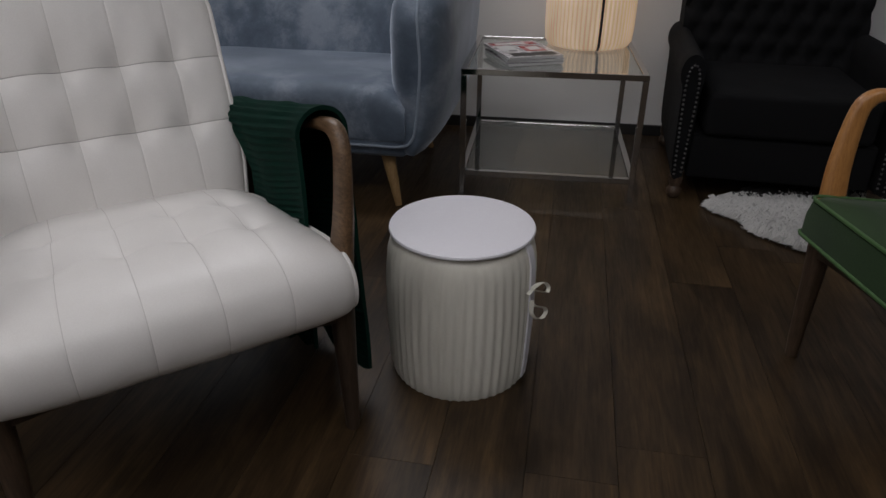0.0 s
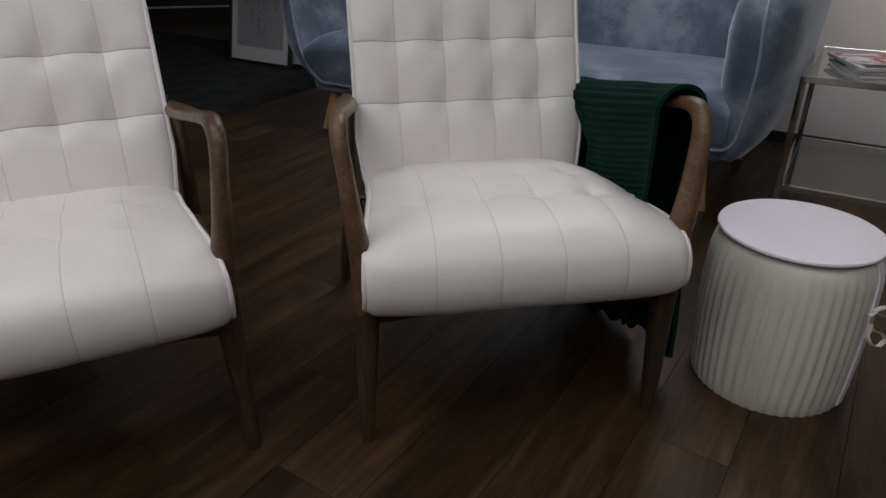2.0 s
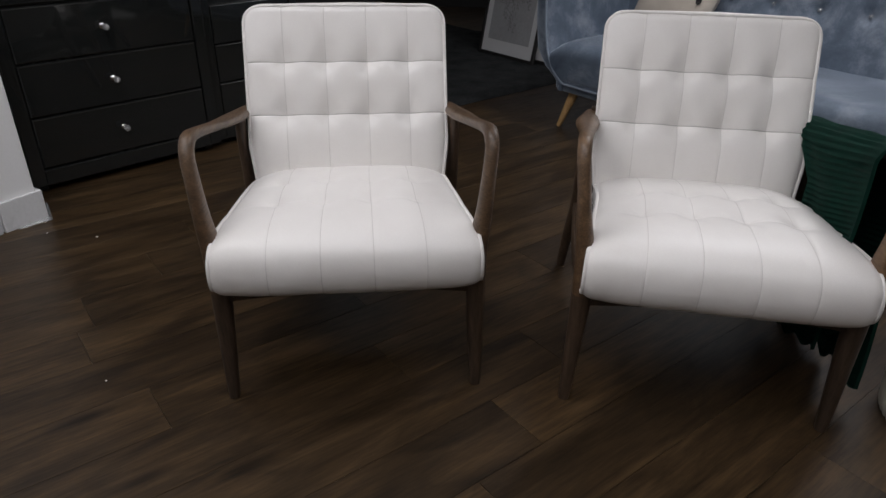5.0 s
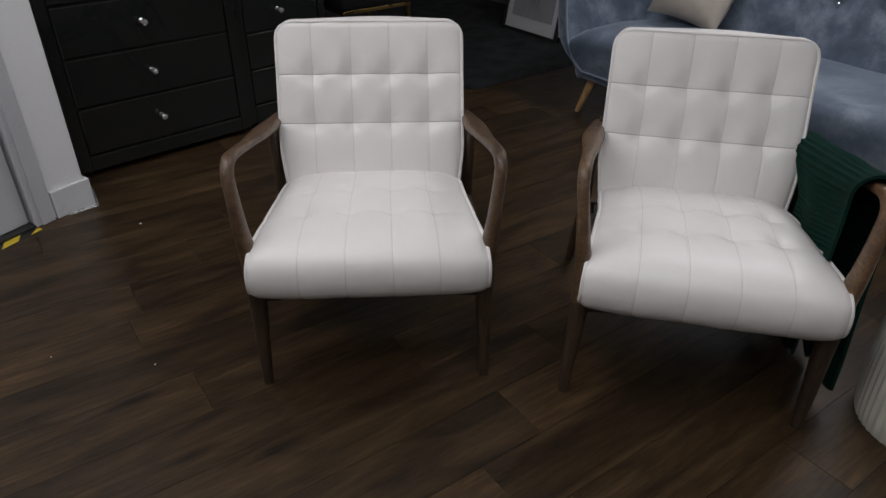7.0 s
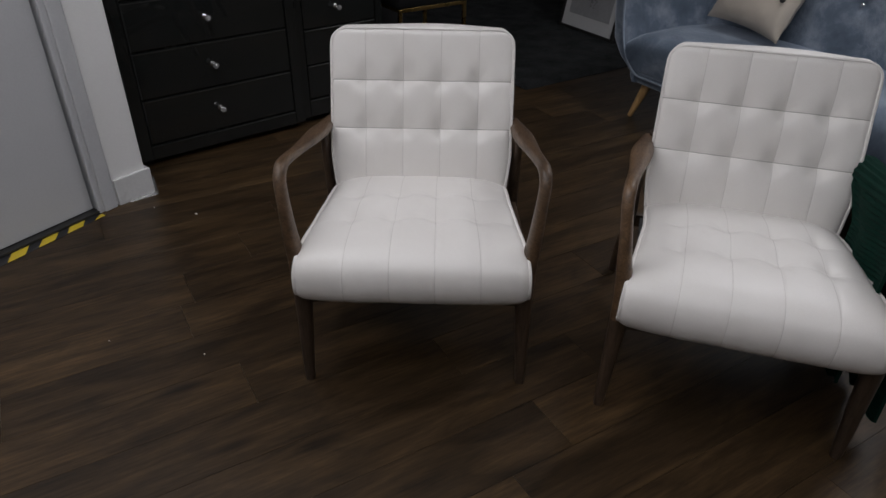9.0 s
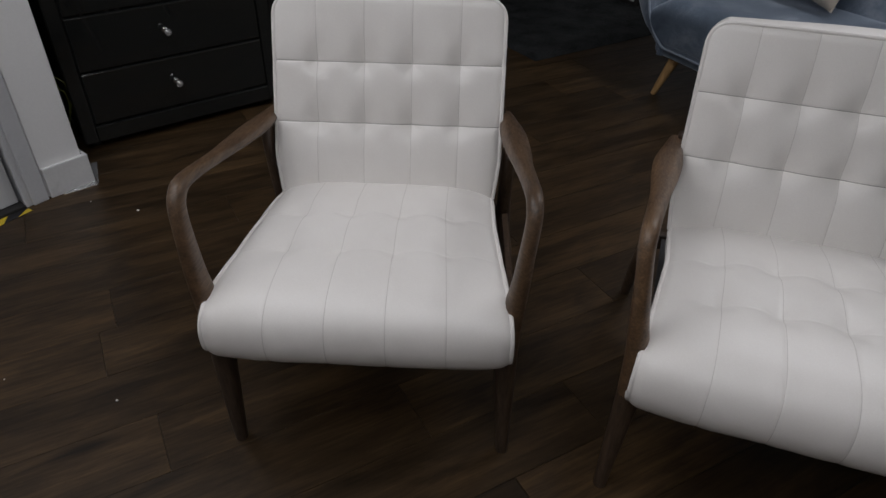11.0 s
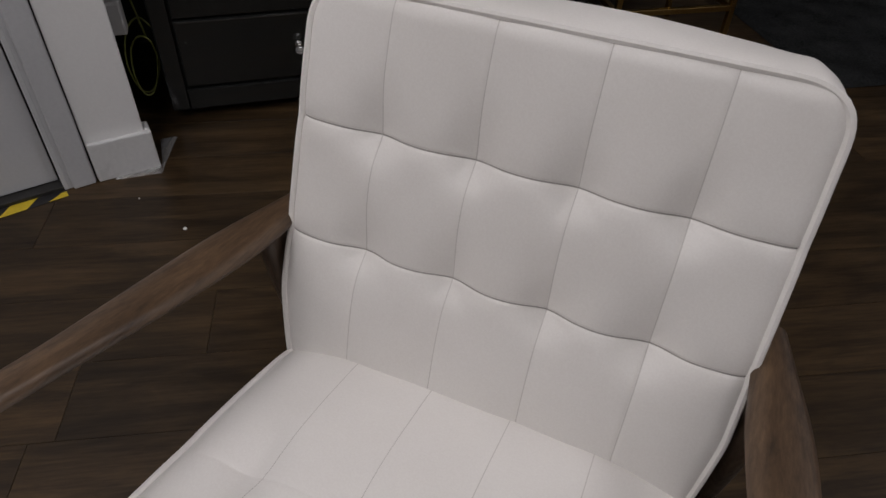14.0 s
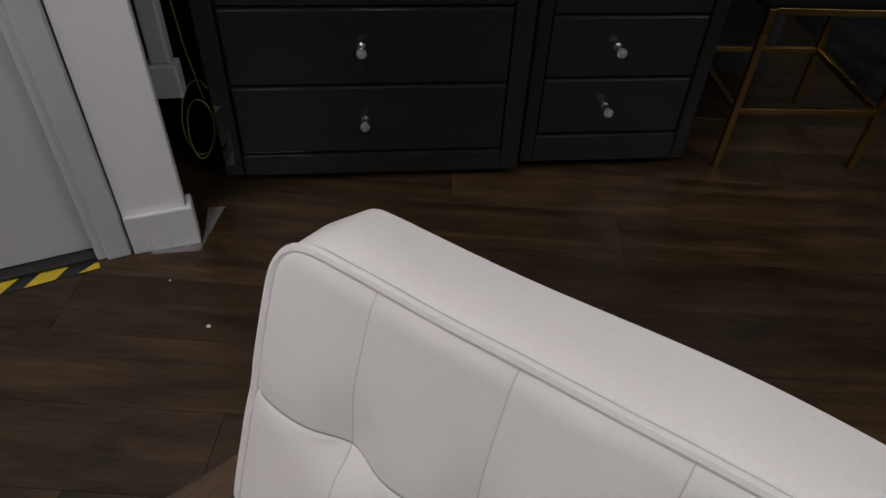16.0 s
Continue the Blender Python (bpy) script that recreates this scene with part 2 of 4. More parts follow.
def lit_paper(folds):
    """Paper lit from inside: the doubled folds let less light through."""
    m, nt, p = nodes_of("lit_pleated_paper")
    v = mapped(nt)
    sep = nt.nodes.new("ShaderNodeSeparateXYZ")
    nt.links.new(v, sep.inputs[0])
    ang = nt.nodes.new("ShaderNodeMath")
    ang.operation = "ARCTAN2"
    nt.links.new(sep.outputs["Y"], ang.inputs[0])
    nt.links.new(sep.outputs["X"], ang.inputs[1])
    last = ang.outputs[0]
    for op, value in (("MULTIPLY", folds), ("SINE", 0.0), ("MULTIPLY_ADD", 0.5)):
        q = nt.nodes.new("ShaderNodeMath")
        q.operation = op
        nt.links.new(last, q.inputs[0])
        q.inputs[1].default_value = value
        q.inputs[2].default_value = 0.5
        last = q.outputs[0]
    fold = ramp_node(nt, last, [(0.1, (0.60, 0.38, 0.21)), (0.8, (1.0, 0.74, 0.50))])
    big = noise_node(nt, mapped(nt, (1, 1, 0.3)), 9, 3)
    blot = ramp_node(nt, big, [(0.3, (0.55, 0.47, 0.40)), (0.7, (1.2, 1.2, 1.2))])
    nt.links.new(mix_colors(nt, 1.0, fold, blot, "MULTIPLY"), p.inputs["Emission Color"])
    p.inputs["Emission Strength"].default_value = 1.2
    p.inputs["Base Color"].default_value = (0.62, 0.54, 0.42, 1)
    p.inputs["Roughness"].default_value = 0.8
    return m


LAMP_PAPER = lit_paper(62)
PANEL_GLOW = glow("ceiling_panel_diffuser", (1.0, 0.98, 0.96), 4.0)


# ---- mesh helpers ----
def empty(name, m):
    ob = new(name)
    ob.matrix_world = m
    return ob


FLAT = set()


def part(name, bm, material, parent=None, label="", smooth=True, m=None):
    if id(bm) in FLAT:
        FLAT.discard(id(bm))
        smooth = smooth == "soft"
    bmesh.ops.recalc_face_normals(bm, faces=bm.faces)
    me = bpy.data.meshes.new(name)
    if smooth:
        for f in bm.faces:
            f.smooth = True
    bm.to_mesh(me)
    bm.free()
    for one in material if isinstance(material, (list, tuple)) else [material]:
        me.materials.append(one)
    if smooth:
        me.set_sharp_from_angle(angle=radians(42))
    ob = new(name, me)
    if parent is not None:
        ob.parent = parent
    if m is not None:
        ob.matrix_basis = m
    if label:
        ob["label"] = label
    return ob


def box(bm, x0, x1, y0, y1, z0, z1, bevel=0.003, seg=2, m=None, mat=0):
    made = bmesh.ops.create_cube(bm, size=1.0)["verts"]
    t = Matrix.LocRotScale(((x0 + x1) / 2, (y0 + y1) / 2, (z0 + z1) / 2), None, (abs(x1 - x0), abs(y1 - y0), abs(z1 - z0)))
    bmesh.ops.transform(bm, matrix=(m @ t) if m is not None else t, verts=made)
    faces = list({f for v in made for f in v.link_faces})
    for f in faces:
        f.material_index = mat
    if bevel:
        edges = list({e for v in made for e in v.link_edges})
        bmesh.ops.bevel(bm, geom=edges, offset=bevel, segments=seg, affect="EDGES", profile=0.5)
    return bm


def boxed(*a, **k):
    bm = box(bmesh.new(), *a, **k)
    FLAT.add(id(bm))
    return bm


def curve_points(pts, steps):
    """Catmull-Rom through rows of any width."""
    p = [np.array(a, float) for a in pts]
    p = [2 * p[0] - p[1], *p, 2 * p[-1] - p[-2]]
    out = []
    for i in range(1, len(p) - 2):
        a, b, c, d = p[i - 1:i + 3]
        for k in range(steps):
            t = k / steps
            out.append(0.5 * (2 * b + (c - a) * t + (2 * a - 5 * b + 4 * c - d) * t * t + (3 * b - a - 3 * c + d) * t ** 3))
    out.append(p[-2])
    return out


def ring_skin(bm, rings, caps=True, closed=False, mat=0):
    rows = [[bm.verts.new(v) for v in r] for r in rings]
    n = len(rows[0])
    pairs = list(zip(rows, rows[1:])) + ([(rows[-1], rows[0])] if closed else [])
    for a, b in pairs:
        for i in range(n):
            f = bm.faces.new((a[i], a[(i + 1) % n], b[(i + 1) % n], b[i]))
            f.material_index = mat
    if caps and not closed:
        bm.faces.new(rows[0][::-1]).material_index = mat
        bm.faces.new(rows[-1]).material_index = mat
    return rows


def sweep(bm, pts, steps=5, sides=10, closed=False, mat=0, power=2.0):
    """Skin along rows of x, y, z, radius across, radius along the bend."""
    rows = curve_points(pts, steps) if steps > 1 else [np.array(a, float) for a in pts]
    if closed:
        rows = rows[:-1]
    n = len(rows)
    rings = []
    for i, r in enumerate(rows):
        a, b = (rows[(i - 1) % n], rows[(i + 1) % n]) if closed else (rows[max(i - 1, 0)], rows[min(i + 1, n - 1)])
        t = Vector(b[:3] - a[:3]).normalized()
        side = Vector((1, 0, 0)) - t * t.x
        if side.length < 0.15:
            side = Vector((0, 1, 0)) - t * t.y
        side.normalize()
        other = t.cross(side)
        ring = []
        for k in range(sides):
            g = 2 * math.pi * k / sides
            c, s = math.cos(g), math.sin(g)
            c, s = math.copysign(abs(c) ** (2 / power), c), math.copysign(abs(s) ** (2 / power), s)
            ring.append(Vector(r[:3]) + side * (r[3] * c) + other * (r[4] * s))
        rings.append(ring)
    ring_skin(bm, rings, closed=closed, mat=mat)
    return bm


def tube(pts, radius, steps=4, sides=8, closed=False, bm=None):
    """Round cord along pts, its frame carried on from ring to ring."""
    bm = bm or bmesh.new()
    rows = [Vector(p[:3]) for p in (curve_points([tuple(p) for p in pts], steps) if steps > 1 else pts)]
    if closed:
        rows = rows[:-1]
    n, rings, side = len(rows), [], None
    for i, p in enumerate(rows):
        a, b = (rows[i - 1], rows[(i + 1) % n]) if closed else (rows[max(i - 1, 0)], rows[min(i + 1, n - 1)])
        t = (b - a).normalized()
        side = (side - t * side.dot(t)) if side is not None else t.orthogonal()
        side = side.normalized() if side.length > 1e-5 else t.orthogonal().normalized()
        other = t.cross(side)
        rings.append([p + (side * math.cos(2 * math.pi * k / sides) + other * math.sin(2 * math.pi * k / sides)) * radius for k in range(sides)])
    ring_skin(bm, rings, closed=closed)
    return bm


def revolve(bm, profile, sides=32, wave=None, mat=0):
    rings = []
    for r, z in profile:
        ring = []
        for k in range(sides):
            g = 2 * math.pi * k / sides
            rr = r * (1 if wave is None else wave(g, z))
            ring.append((rr * math.cos(g), rr * math.sin(g), z))
        rings.append(ring)
    ring_skin(bm, rings, mat=mat)
    return bm


def grid_skin(bm, f, us, vs, mat=None):
    """A sheet of f(u, v); mat(i, j) picks the material slot of a cell."""
    rows = [[bm.verts.new(f(u, v)) for v in vs] for u in us]
    for i in range(len(us) - 1):
        for j in range(len(vs) - 1):
            c = bm.faces.new((rows[i][j], rows[i + 1][j], rows[i + 1][j + 1], rows[i][j + 1]))
            if mat:
                c.material_index = mat(i, j)
    return rows


def stitch(bm, a, b):
    for i in range(len(a) - 1):
        bm.faces.new((a[i], a[i + 1], b[i + 1], b[i]))


def outline(rows):
    """The border of a sheet's rows, once round."""
    return [*rows[0], *[r[-1] for r in rows[1:]], *rows[-1][-2::-1], *[r[0] for r in rows[-2:0:-1]]]


# ---- the room ----
ROOM = -10.2


floor = tagged(part("floor", boxed(-8, 5, -4.5, 8.5, -0.12, -0.008, 0), JOINT, smooth=False), "dark stained oak plank floor with satin finish", "floor", kind="structure")
ceiling_bm = boxed(-8, 5, -4.5, 8.5, CEIL, CEIL + 0.1, 0)
for px, py, watts in PANELS:
    box(ceiling_bm, px - 0.6, px + 0.6, py - 0.3, py + 0.3, CEIL - 0.012, CEIL - 0.001, 0.002, mat=1)
tagged(part("ceiling", ceiling_bm, [CEILING, PANEL_GLOW], smooth=False), "pale ceiling with oblong white light panels", "ceiling", kind="structure")

# wall behind the sofa
NORTH = Matrix.Translation((-0.12, 3.385, 0)) @ Matrix.Rotation(radians(-8.8), 4, "Z")
wall = tagged(part("wall_north", boxed(-2.75, 5.2, 0, 0.12, 0, CEIL, 0.002), WALL, smooth=False, m=NORTH), "white painted wall behind the blue sofa", "wall", kind="structure")
tagged(part("baseboard", boxed(-2.75, 5.2, -0.014, -0.001, 0, 0.05, 0.002), SKIRT_DARK, smooth=False, m=NORTH), "low black skirting along the white wall", "baseboard", kind="structure")

# wall with the grey door, and the pier beside it
WX = -0.016
DOOR0, DOOR1 = -0.935, -0.075
WEST = pose(-2.667, 0.285, 0, 0, 0, 17)
PIER = pose(-2.667, 0.285, 0, 0, 0, 12)
tagged(part("wall_west", boxed(WX - 0.14, WX, -4.4, DOOR0 - 0.06, 0, CEIL, 0.002), WALL, smooth=False, m=WEST), "white painted wall beside the grey door", "wall", kind="structure")
tagged(part("wall_lintel", boxed(WX - 0.14, WX, DOOR0 - 0.06, -0.002, 2.1, CEIL, 0.002), WALL, smooth=False, m=WEST), "white painted wall above the grey door", "wall", kind="structure")
tagged(part("wall_pier", boxed(WX - 0.045, WX, -0.002, 0.142, 0, CEIL, 0.004), WALL, smooth=False, m=PIER), "white painted pier beside the grey door", "wall", kind="structure")
bb = bmesh.new()
box(bb, WX + 0.001, WX + 0.016, 0.0, 0.157, 0, 0.112, 0.004)
box(bb, WX - 0.045, WX + 0.0, 0.143, 0.157, 0, 0.112, 0.004)
tagged(part("baseboard_pier", bb, WHITE_TRIM, smooth=False, m=PIER), "white gloss skirting board round the pier", "baseboard", kind="structure")
tagged(part("wall_back", boxed(-3.62, -3.5, 0.1, 2.35, 0, CEIL, 0.002), WALL_DARK, smooth=False), "charcoal painted wall behind the black drawers", "wall", kind="structure")
tagged(part("wall_recess", boxed(-3.5, -2.9, 0.2, 0.26, 0, CEIL, 0.002), WALL_DARK, smooth=False), "charcoal painted side of the dark recess", "wall", kind="structure")
tagged(part("wall_far_west", boxed(-8, -7.88, -4.5, 8.5, 0, CEIL, 0), WALL_DARK, smooth=False), "charcoal painted far wall of the showroom", "wall", kind="structure")
tagged(part("wall_far_north", boxed(-8, 5, 6.4, 6.52, 0, CEIL, 0), WALL_DARK, smooth=False), "charcoal painted far wall of the showroom", "wall", kind="structure")
tagged(part("wall_east", boxed(3.6, 3.72, -4.5, 8.5, 0, CEIL, 0), WALL_GREY, smooth=False), "grey painted wall of the showroom", "wall", kind="structure")
tagged(part("wall_south", boxed(-8, 5, -4.1, -3.98, 0, CEIL, 0), WALL_GREY, smooth=False), "grey painted wall of the showroom", "wall", kind="structure")


def door():
    root = tagged(empty("door_1", WEST @ pose(WX, 0, 0)), "closed grey painted door in a grey frame", "door", kind="structure")
    leaf = boxed(-0.072, -0.029, DOOR0 + 0.004, DOOR1 - 0.012, 0.014, 2.04, 0.003)
    leaf_ob = part("door_leaf", leaf, DOOR_GREY, root, smooth=False)
    hb = tube([(-0.029, -0.85, 1.0), (0.03, -0.85, 1.0), (0.045, -0.83, 1.0), (0.045, -0.73, 1.0)], 0.009)
    part("handle", hb, CHROME, leaf_ob, "chrome lever handle")
    for y0, y1, north in ((DOOR1 + 0.002, -0.004, 1), (DOOR0 - 0.058, DOOR0 - 0.002, 0)):
        b = boxed(-0.13, 0.004, y0, y1, 0, 2.1, 0.003)
        box(b, 0.0045, 0.014, y0 + 0.012, y1 - 0.002, 0, 2.1, 0.004)
        box(b, -0.01, 0.0048, y0 - 0.01 if north else y1 - 0.004, y0 + 0.004 if north else y1 + 0.01, 0, 2.05, 0.003)
        part("jamb", b, FRAME_GREY, root, smooth=False)
    part("frame_head", boxed(-0.13, 0.012, DOOR0 - 0.002, DOOR1 + 0.002, 2.045, 2.1, 0.003), FRAME_GREY, root, smooth=False)
    part("threshold", boxed(-0.09, 0.004, DOOR0, DOOR1 - 0.004, 0, 0.012, 0.002), SKIRT_DARK, root, smooth=False)


door()


def hazard_tape():
    m = pose(-2.660, 0.2045, 0.0, 0, 0, -70.5)
    h = 0.036
    b = boxed(0, 0.95, -h, h, 0.0006, 0.0014, 0)
    root = tagged(part("hazard_tape", b, TAPE_BLACK, smooth=False, m=m), "black and yellow striped hazard tape stuck to the floor", "floor tape")
    for k in range(9):
        x = -0.015 + 0.115 * k
        wob = 0.004 * math.sin(k * 2.3)
        b = bmesh.new()
        q = [(max(0.002, x - 0.070 + wob), -h + 0.0004), (max(0.004, x - 0.005 + wob), -h + 0.0004), (x + 0.065, h - 0.0004), (max(0.002, x), h - 0.0004)]
        if k == 0:
            q = [(0.002, h - 0.022), (0.012, h - 0.022), (x + 0.065, h - 0.0004), (0.002, h - 0.0004)]
        lo, hi = [[b.verts.new((*p, z)) for p in q] for z in (0.0015, 0.002)]
        b.faces.new(hi)
        for i in range(4):
            b.faces.new((lo[i], lo[(i + 1) % 4], hi[(i + 1) % 4], hi[i]))
        part("stripe", b, YELLOW, root, "yellow diagonal stripe", smooth=False)


hazard_tape()


def dust_sheet():
    b = bmesh.new()
    n = [i / 11 for i in range(12)]
    crease = lambda x, y: 0.003 + 0.003 * noise.noise((x * 40, y * 40, 0))
    for p0, p1, w0, w1 in (((-2.676, 0.325), (-2.702, 0.440), (0.012, 0.0), (0.035, -0.002)), ((-2.703, 0.443), (-2.84, 0.436), (0.036, -0.004), (0.0, 0.046))):
        def f(u, v):
            a = Vector(p0).lerp(Vector(p1), u)
            w = Vector(w0).lerp(Vector(w1), u) * v
            return (a.x + w.x, a.y + w.y, crease(a.x + w.x, a.y + w.y))
        grid_skin(b, f, n, n)
    ob = tagged(part("masking_film", b, glass_like("thin_film", (0.85, 0.86, 0.88), 0.22, 1.15, 0.82)), "creased clear masking film at the foot of the pier", "film")
    ob.visible_shadow = False


dust_sheet()
for cx, cy, r in ((-2.415, 0.492, 0.0055), (-2.57, 0.384, 0.0028), (-1.614, 0.175, 0.003), (-1.85, -0.02, 0.0024)):
    b = bmesh.new()
    bmesh.ops.create_icosphere(b, subdivisions=1, radius=r)
    for v in b.verts:
        v.co.z = max(v.co.z * 0.4 + r * 0.3, 0.0003)
        v.co.x *= 1.0 + 0.5 * noise.noise(v.co * 400)
    tagged(part("paint_chip", b, DUST, smooth=False, m=pose(cx, cy, 0, 0, 0, cx * 900)), "small white paint chip lying on the floor", "debris", group="chips on the floor")


# ---- white armchairs ----
def armchair(name, m, upholstery, thread_shade, fine_thread_shade, piping, leg_wood, arm_wood, tufted=True):
    root = empty(name, m)
    seams = (-0.1665, -0.0555, 0.0555, 0.1665)
    seat_prof = curve_points([(0.015, 0.321), (-0.046, 0.321), (-0.074, 0.335), (-0.084, 0.376), (-0.071, 0.419), (-0.028, 0.446), (0.05, 0.455),
                              (0.15, 0.455), (0.25, 0.446), (0.345, 0.429), (0.42, 0.410), (0.462, 0.396)], 9)
    back_prof = curve_points([(0.440, 0.372), (0.450, 0.42), (0.467, 0.48), (0.494, 0.544), (0.519, 0.61), (0.544, 0.674), (0.569, 0.738), (0.587, 0.784), (0.598, 0.810)], 10)

    def cushion(pname, prof, rows, halfw, thick, top_round, row_seam):
        prof = [np.array(p) for p in prof]
        length = np.concatenate([[0], np.cumsum([np.linalg.norm(b - a) for a, b in zip(prof, prof[1:])])])
        total = length[-1]
        row_s = []
        for ry, rz in rows:
            i = int(np.argmin([abs(p[0] - ry) + abs(p[1] - rz) for p in prof]))
            row_s.append(float(length[i]))
        ss = sorted({round(total * i / 140, 5) for i in range(141)} | ({round(total - d, 5) for d in (0.0003, 0.0012, 0.0027, 0.0045, 0.007)} if top_round else set()) | {round(r + d, 5) for r in row_s for d in (-0.0032, -0.0008, 0.0008, 0.0032)})
        xs = sorted({round(-1 + 2 * i / 96, 5) for i in range(97)} | {round((q + d) / halfw, 5) for q in seams for d in (-0.0026, -0.0006, 0.0006, 0.0026)})

        def at(s):
            i = min(int(np.searchsorted(length, s, "right")) - 1, len(prof) - 2)
            k = (s - length[i]) / max(length[i + 1] - length[i], 1e-9)
            t = prof[i + 1] - prof[i]
            t = t / np.linalg.norm(t)
            return prof[i] * (1 - k) + prof[i + 1] * k, np.array([-t[1], t[0]])

        def width(s):
            if top_round and s > total - top_round:
                d = (s - total + top_round) / top_round
                return halfw - top_round * (1 - math.sqrt(max(0.0, 1 - d * d)))
            if not top_round:
                k = min(1.0, max(0.0, (s / total - 0.22) / 0.5))
                return halfw - 0.030 * k
            return halfw - 0.012 * max(0.0, 1 - s / 0.1)

        def puff(x, s):
            if not tufted:
                return 0.004 * (1 - (x / halfw) ** 8)
            d = 0.009 * (1 - abs(x / halfw) ** 6)
            for r in row_s:
                k = row_seam
                d -= 0.0026 * k * math.exp(-((s - r) / (0.016 if s > r else 0.010)) ** 2)
                d -= 0.0018 * k * math.exp(-((s - r) / 0.0022) ** 2) if abs(s - r) < 0.01 else 0
                for q in seams:
                    e = ((s - r) / (0.046 if s > r else 0.026)) ** 2 + ((x - q) / 0.029) ** 2
                    d -= (0.0155 if row_seam > 0.5 else 0.011) * math.exp(-e)
                    far = math.hypot(s - r, x - q)
                    if far < 0.07:
                        turn = math.atan2(s - r, x - q)
                        d -= 0.0011 * min(1.0, far / 0.012) * math.exp(-(far / 0.032) ** 2) * max(0.0, math.sin(5 * turn + 40 * q + 9 * r)) ** 2
            for q in seams:
                d -= 0.0006 * math.exp(-((x - q) / 0.008) ** 2)
                d -= 0.0007 * math.exp(-((x - q) / 0.0014) ** 2)
            d += 0.0009 * row_seam ** 3 * math.cos((x / 0.111) * 2 * math.pi)
            d += 0.0016 * noise.noise((x * 9, s * 9, 3.3)) + 0.0006 * noise.noise((x * 40, s * 25, 1.3))
            return d

        def front(s, xn):
            p, n = at(s)
            w = width(s)
            x = xn * w
            if top_round:
                x = xn * halfw if abs(xn) < 0.7 else math.copysign(0.7 * halfw + (abs(xn) - 0.7) / 0.3 * (w - 0.7 * halfw), xn)
            d = puff(x, s)
            if not top_round:
                d -= 0.024 * xn ** 4 * min(1.0, max(0.0, (s / total - 0.27) / 0.25))
            edge = max(0.0, (abs(xn) - 0.93) / 0.07, 1 - min(s, total - s) / 0.02)
            d -= 0.006 * edge * edge
            q = p + n * d
            return (x, q[0], q[1])

        def rear(s, xn):
            p, n = at(s)
            w = width(s)
            q = p - n * thick(s / total)
            k = max(0.0, (s / total - 0.8) / 0.2) if top_round else 0.0
            q = q * (1 - k * k) + (p + np.array([0.072 + 0.003 * math.sin(xn * 5), -0.006 + 0.004 * math.cos(xn * 3)])) * k * k
            x = xn * w
            if top_round:
                x = xn * halfw if abs(xn) < 0.7 else math.copysign(0.7 * halfw + (abs(xn) - 0.7) / 0.3 * (w - 0.7 * halfw), xn)
            return (x * (1 - 0.02 * k), q[0], q[1])

        b = bmesh.new()

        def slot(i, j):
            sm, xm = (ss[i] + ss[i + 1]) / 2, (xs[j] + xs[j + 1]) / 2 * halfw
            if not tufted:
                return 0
            # groove cells take the stitching with the crease shade painted in
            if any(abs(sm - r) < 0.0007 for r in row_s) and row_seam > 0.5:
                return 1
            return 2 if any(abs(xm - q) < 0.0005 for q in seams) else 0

        a = outline(grid_skin(b, front, ss, xs, slot))
        coarse = grid_skin(b, rear, ss, xs)
        c = outline(coarse)
        mids = [(p.co + q.co) / 2 for p, q in zip(a, c)]
        heart = sum(mids, Vector()) / len(mids)
        crown = []
        for k, (p, q) in enumerate(zip(a, c)):
            n = (mids[(k + 1) % len(mids)] - mids[k - 1]).cross(q.co - p.co)
            n = n.normalized() if n.length > 1e-9 else Vector()
            crown.append(b.verts.new(mids[k] + n * math.copysign(0.0035, n.dot(mids[k] - heart))))
        stitch(b, [*a, a[0]], [*crown, crown[0]])
        stitch(b, [*crown, crown[0]], [*c, c[0]])
        part(pname, b, [upholstery, thread_shade, fine_thread_shade], root)
        side = [q for q in ss[2::2] if q < total - 0.002]
        edge = [Vector(front(q, -1)) for q in side] + [Vector(front(total, -1 + 2 * q / 40)) for q in range(41)] + [Vector(front(q, 1)) for q in side[::-1]]
        edge = [e + Vector((0.0012 * max(-1.0, min(1.0, e.x / 0.2)), 0, 0)) for e in edge]
        even, run = [edge[0]], 0.0
        for p0, p1 in zip(edge, edge[1:]):
            run += (p1 - p0).length
            if run > 0.006:
                even.append(p1)
                run = 0.0
        edge = even + [edge[-1]]
        for _ in range(5):
            edge = [edge[0]] + [(a + 2 * b + c) / 4 for a, b, c in zip(edge, edge[1:], edge[2:])] + [edge[-1]]
        part("piping", tube(edge, 0.0048, 1, 8), piping, root)

    def box_cushion():
        b = bmesh.new()
        slope = lambda y: -0.05 * max(0.0, y) / 0.46
        def ring(z, w, f, soft):
            c = 0.02
            flat = [(-w, f + c), (-w + c * 0.3, f + c * 0.3), (-w + c, f), (w - c, f), (w - c * 0.3, f + c * 0.3), (w, f + c), (w, 0.46), (-w, 0.46)]
            return [(x, y, z + slope(y)) for x, y in flat]
        rings = [ring(0.342, 0.262, -0.062, 0), ring(0.346, 0.280, -0.080, 0), ring(0.39, 0.279, -0.080, 0), ring(0.424, 0.271, -0.077, 0), ring(0.432, 0.262, -0.068, 0), ring(0.437, 0.20, 0.0, 0)]
        ring_skin(b, rings)
        part("seat", b, upholstery, root, smooth="soft")
        for z, w, f in ((0.431, 0.270, -0.077), (0.347, 0.282, -0.082)):
            part("piping", tube([Vector(v) for v in ring(z, w, f, 0)[6:] + ring(z, w, f, 0)[:7]], 0.004, 1, 8, closed=True), piping, root)

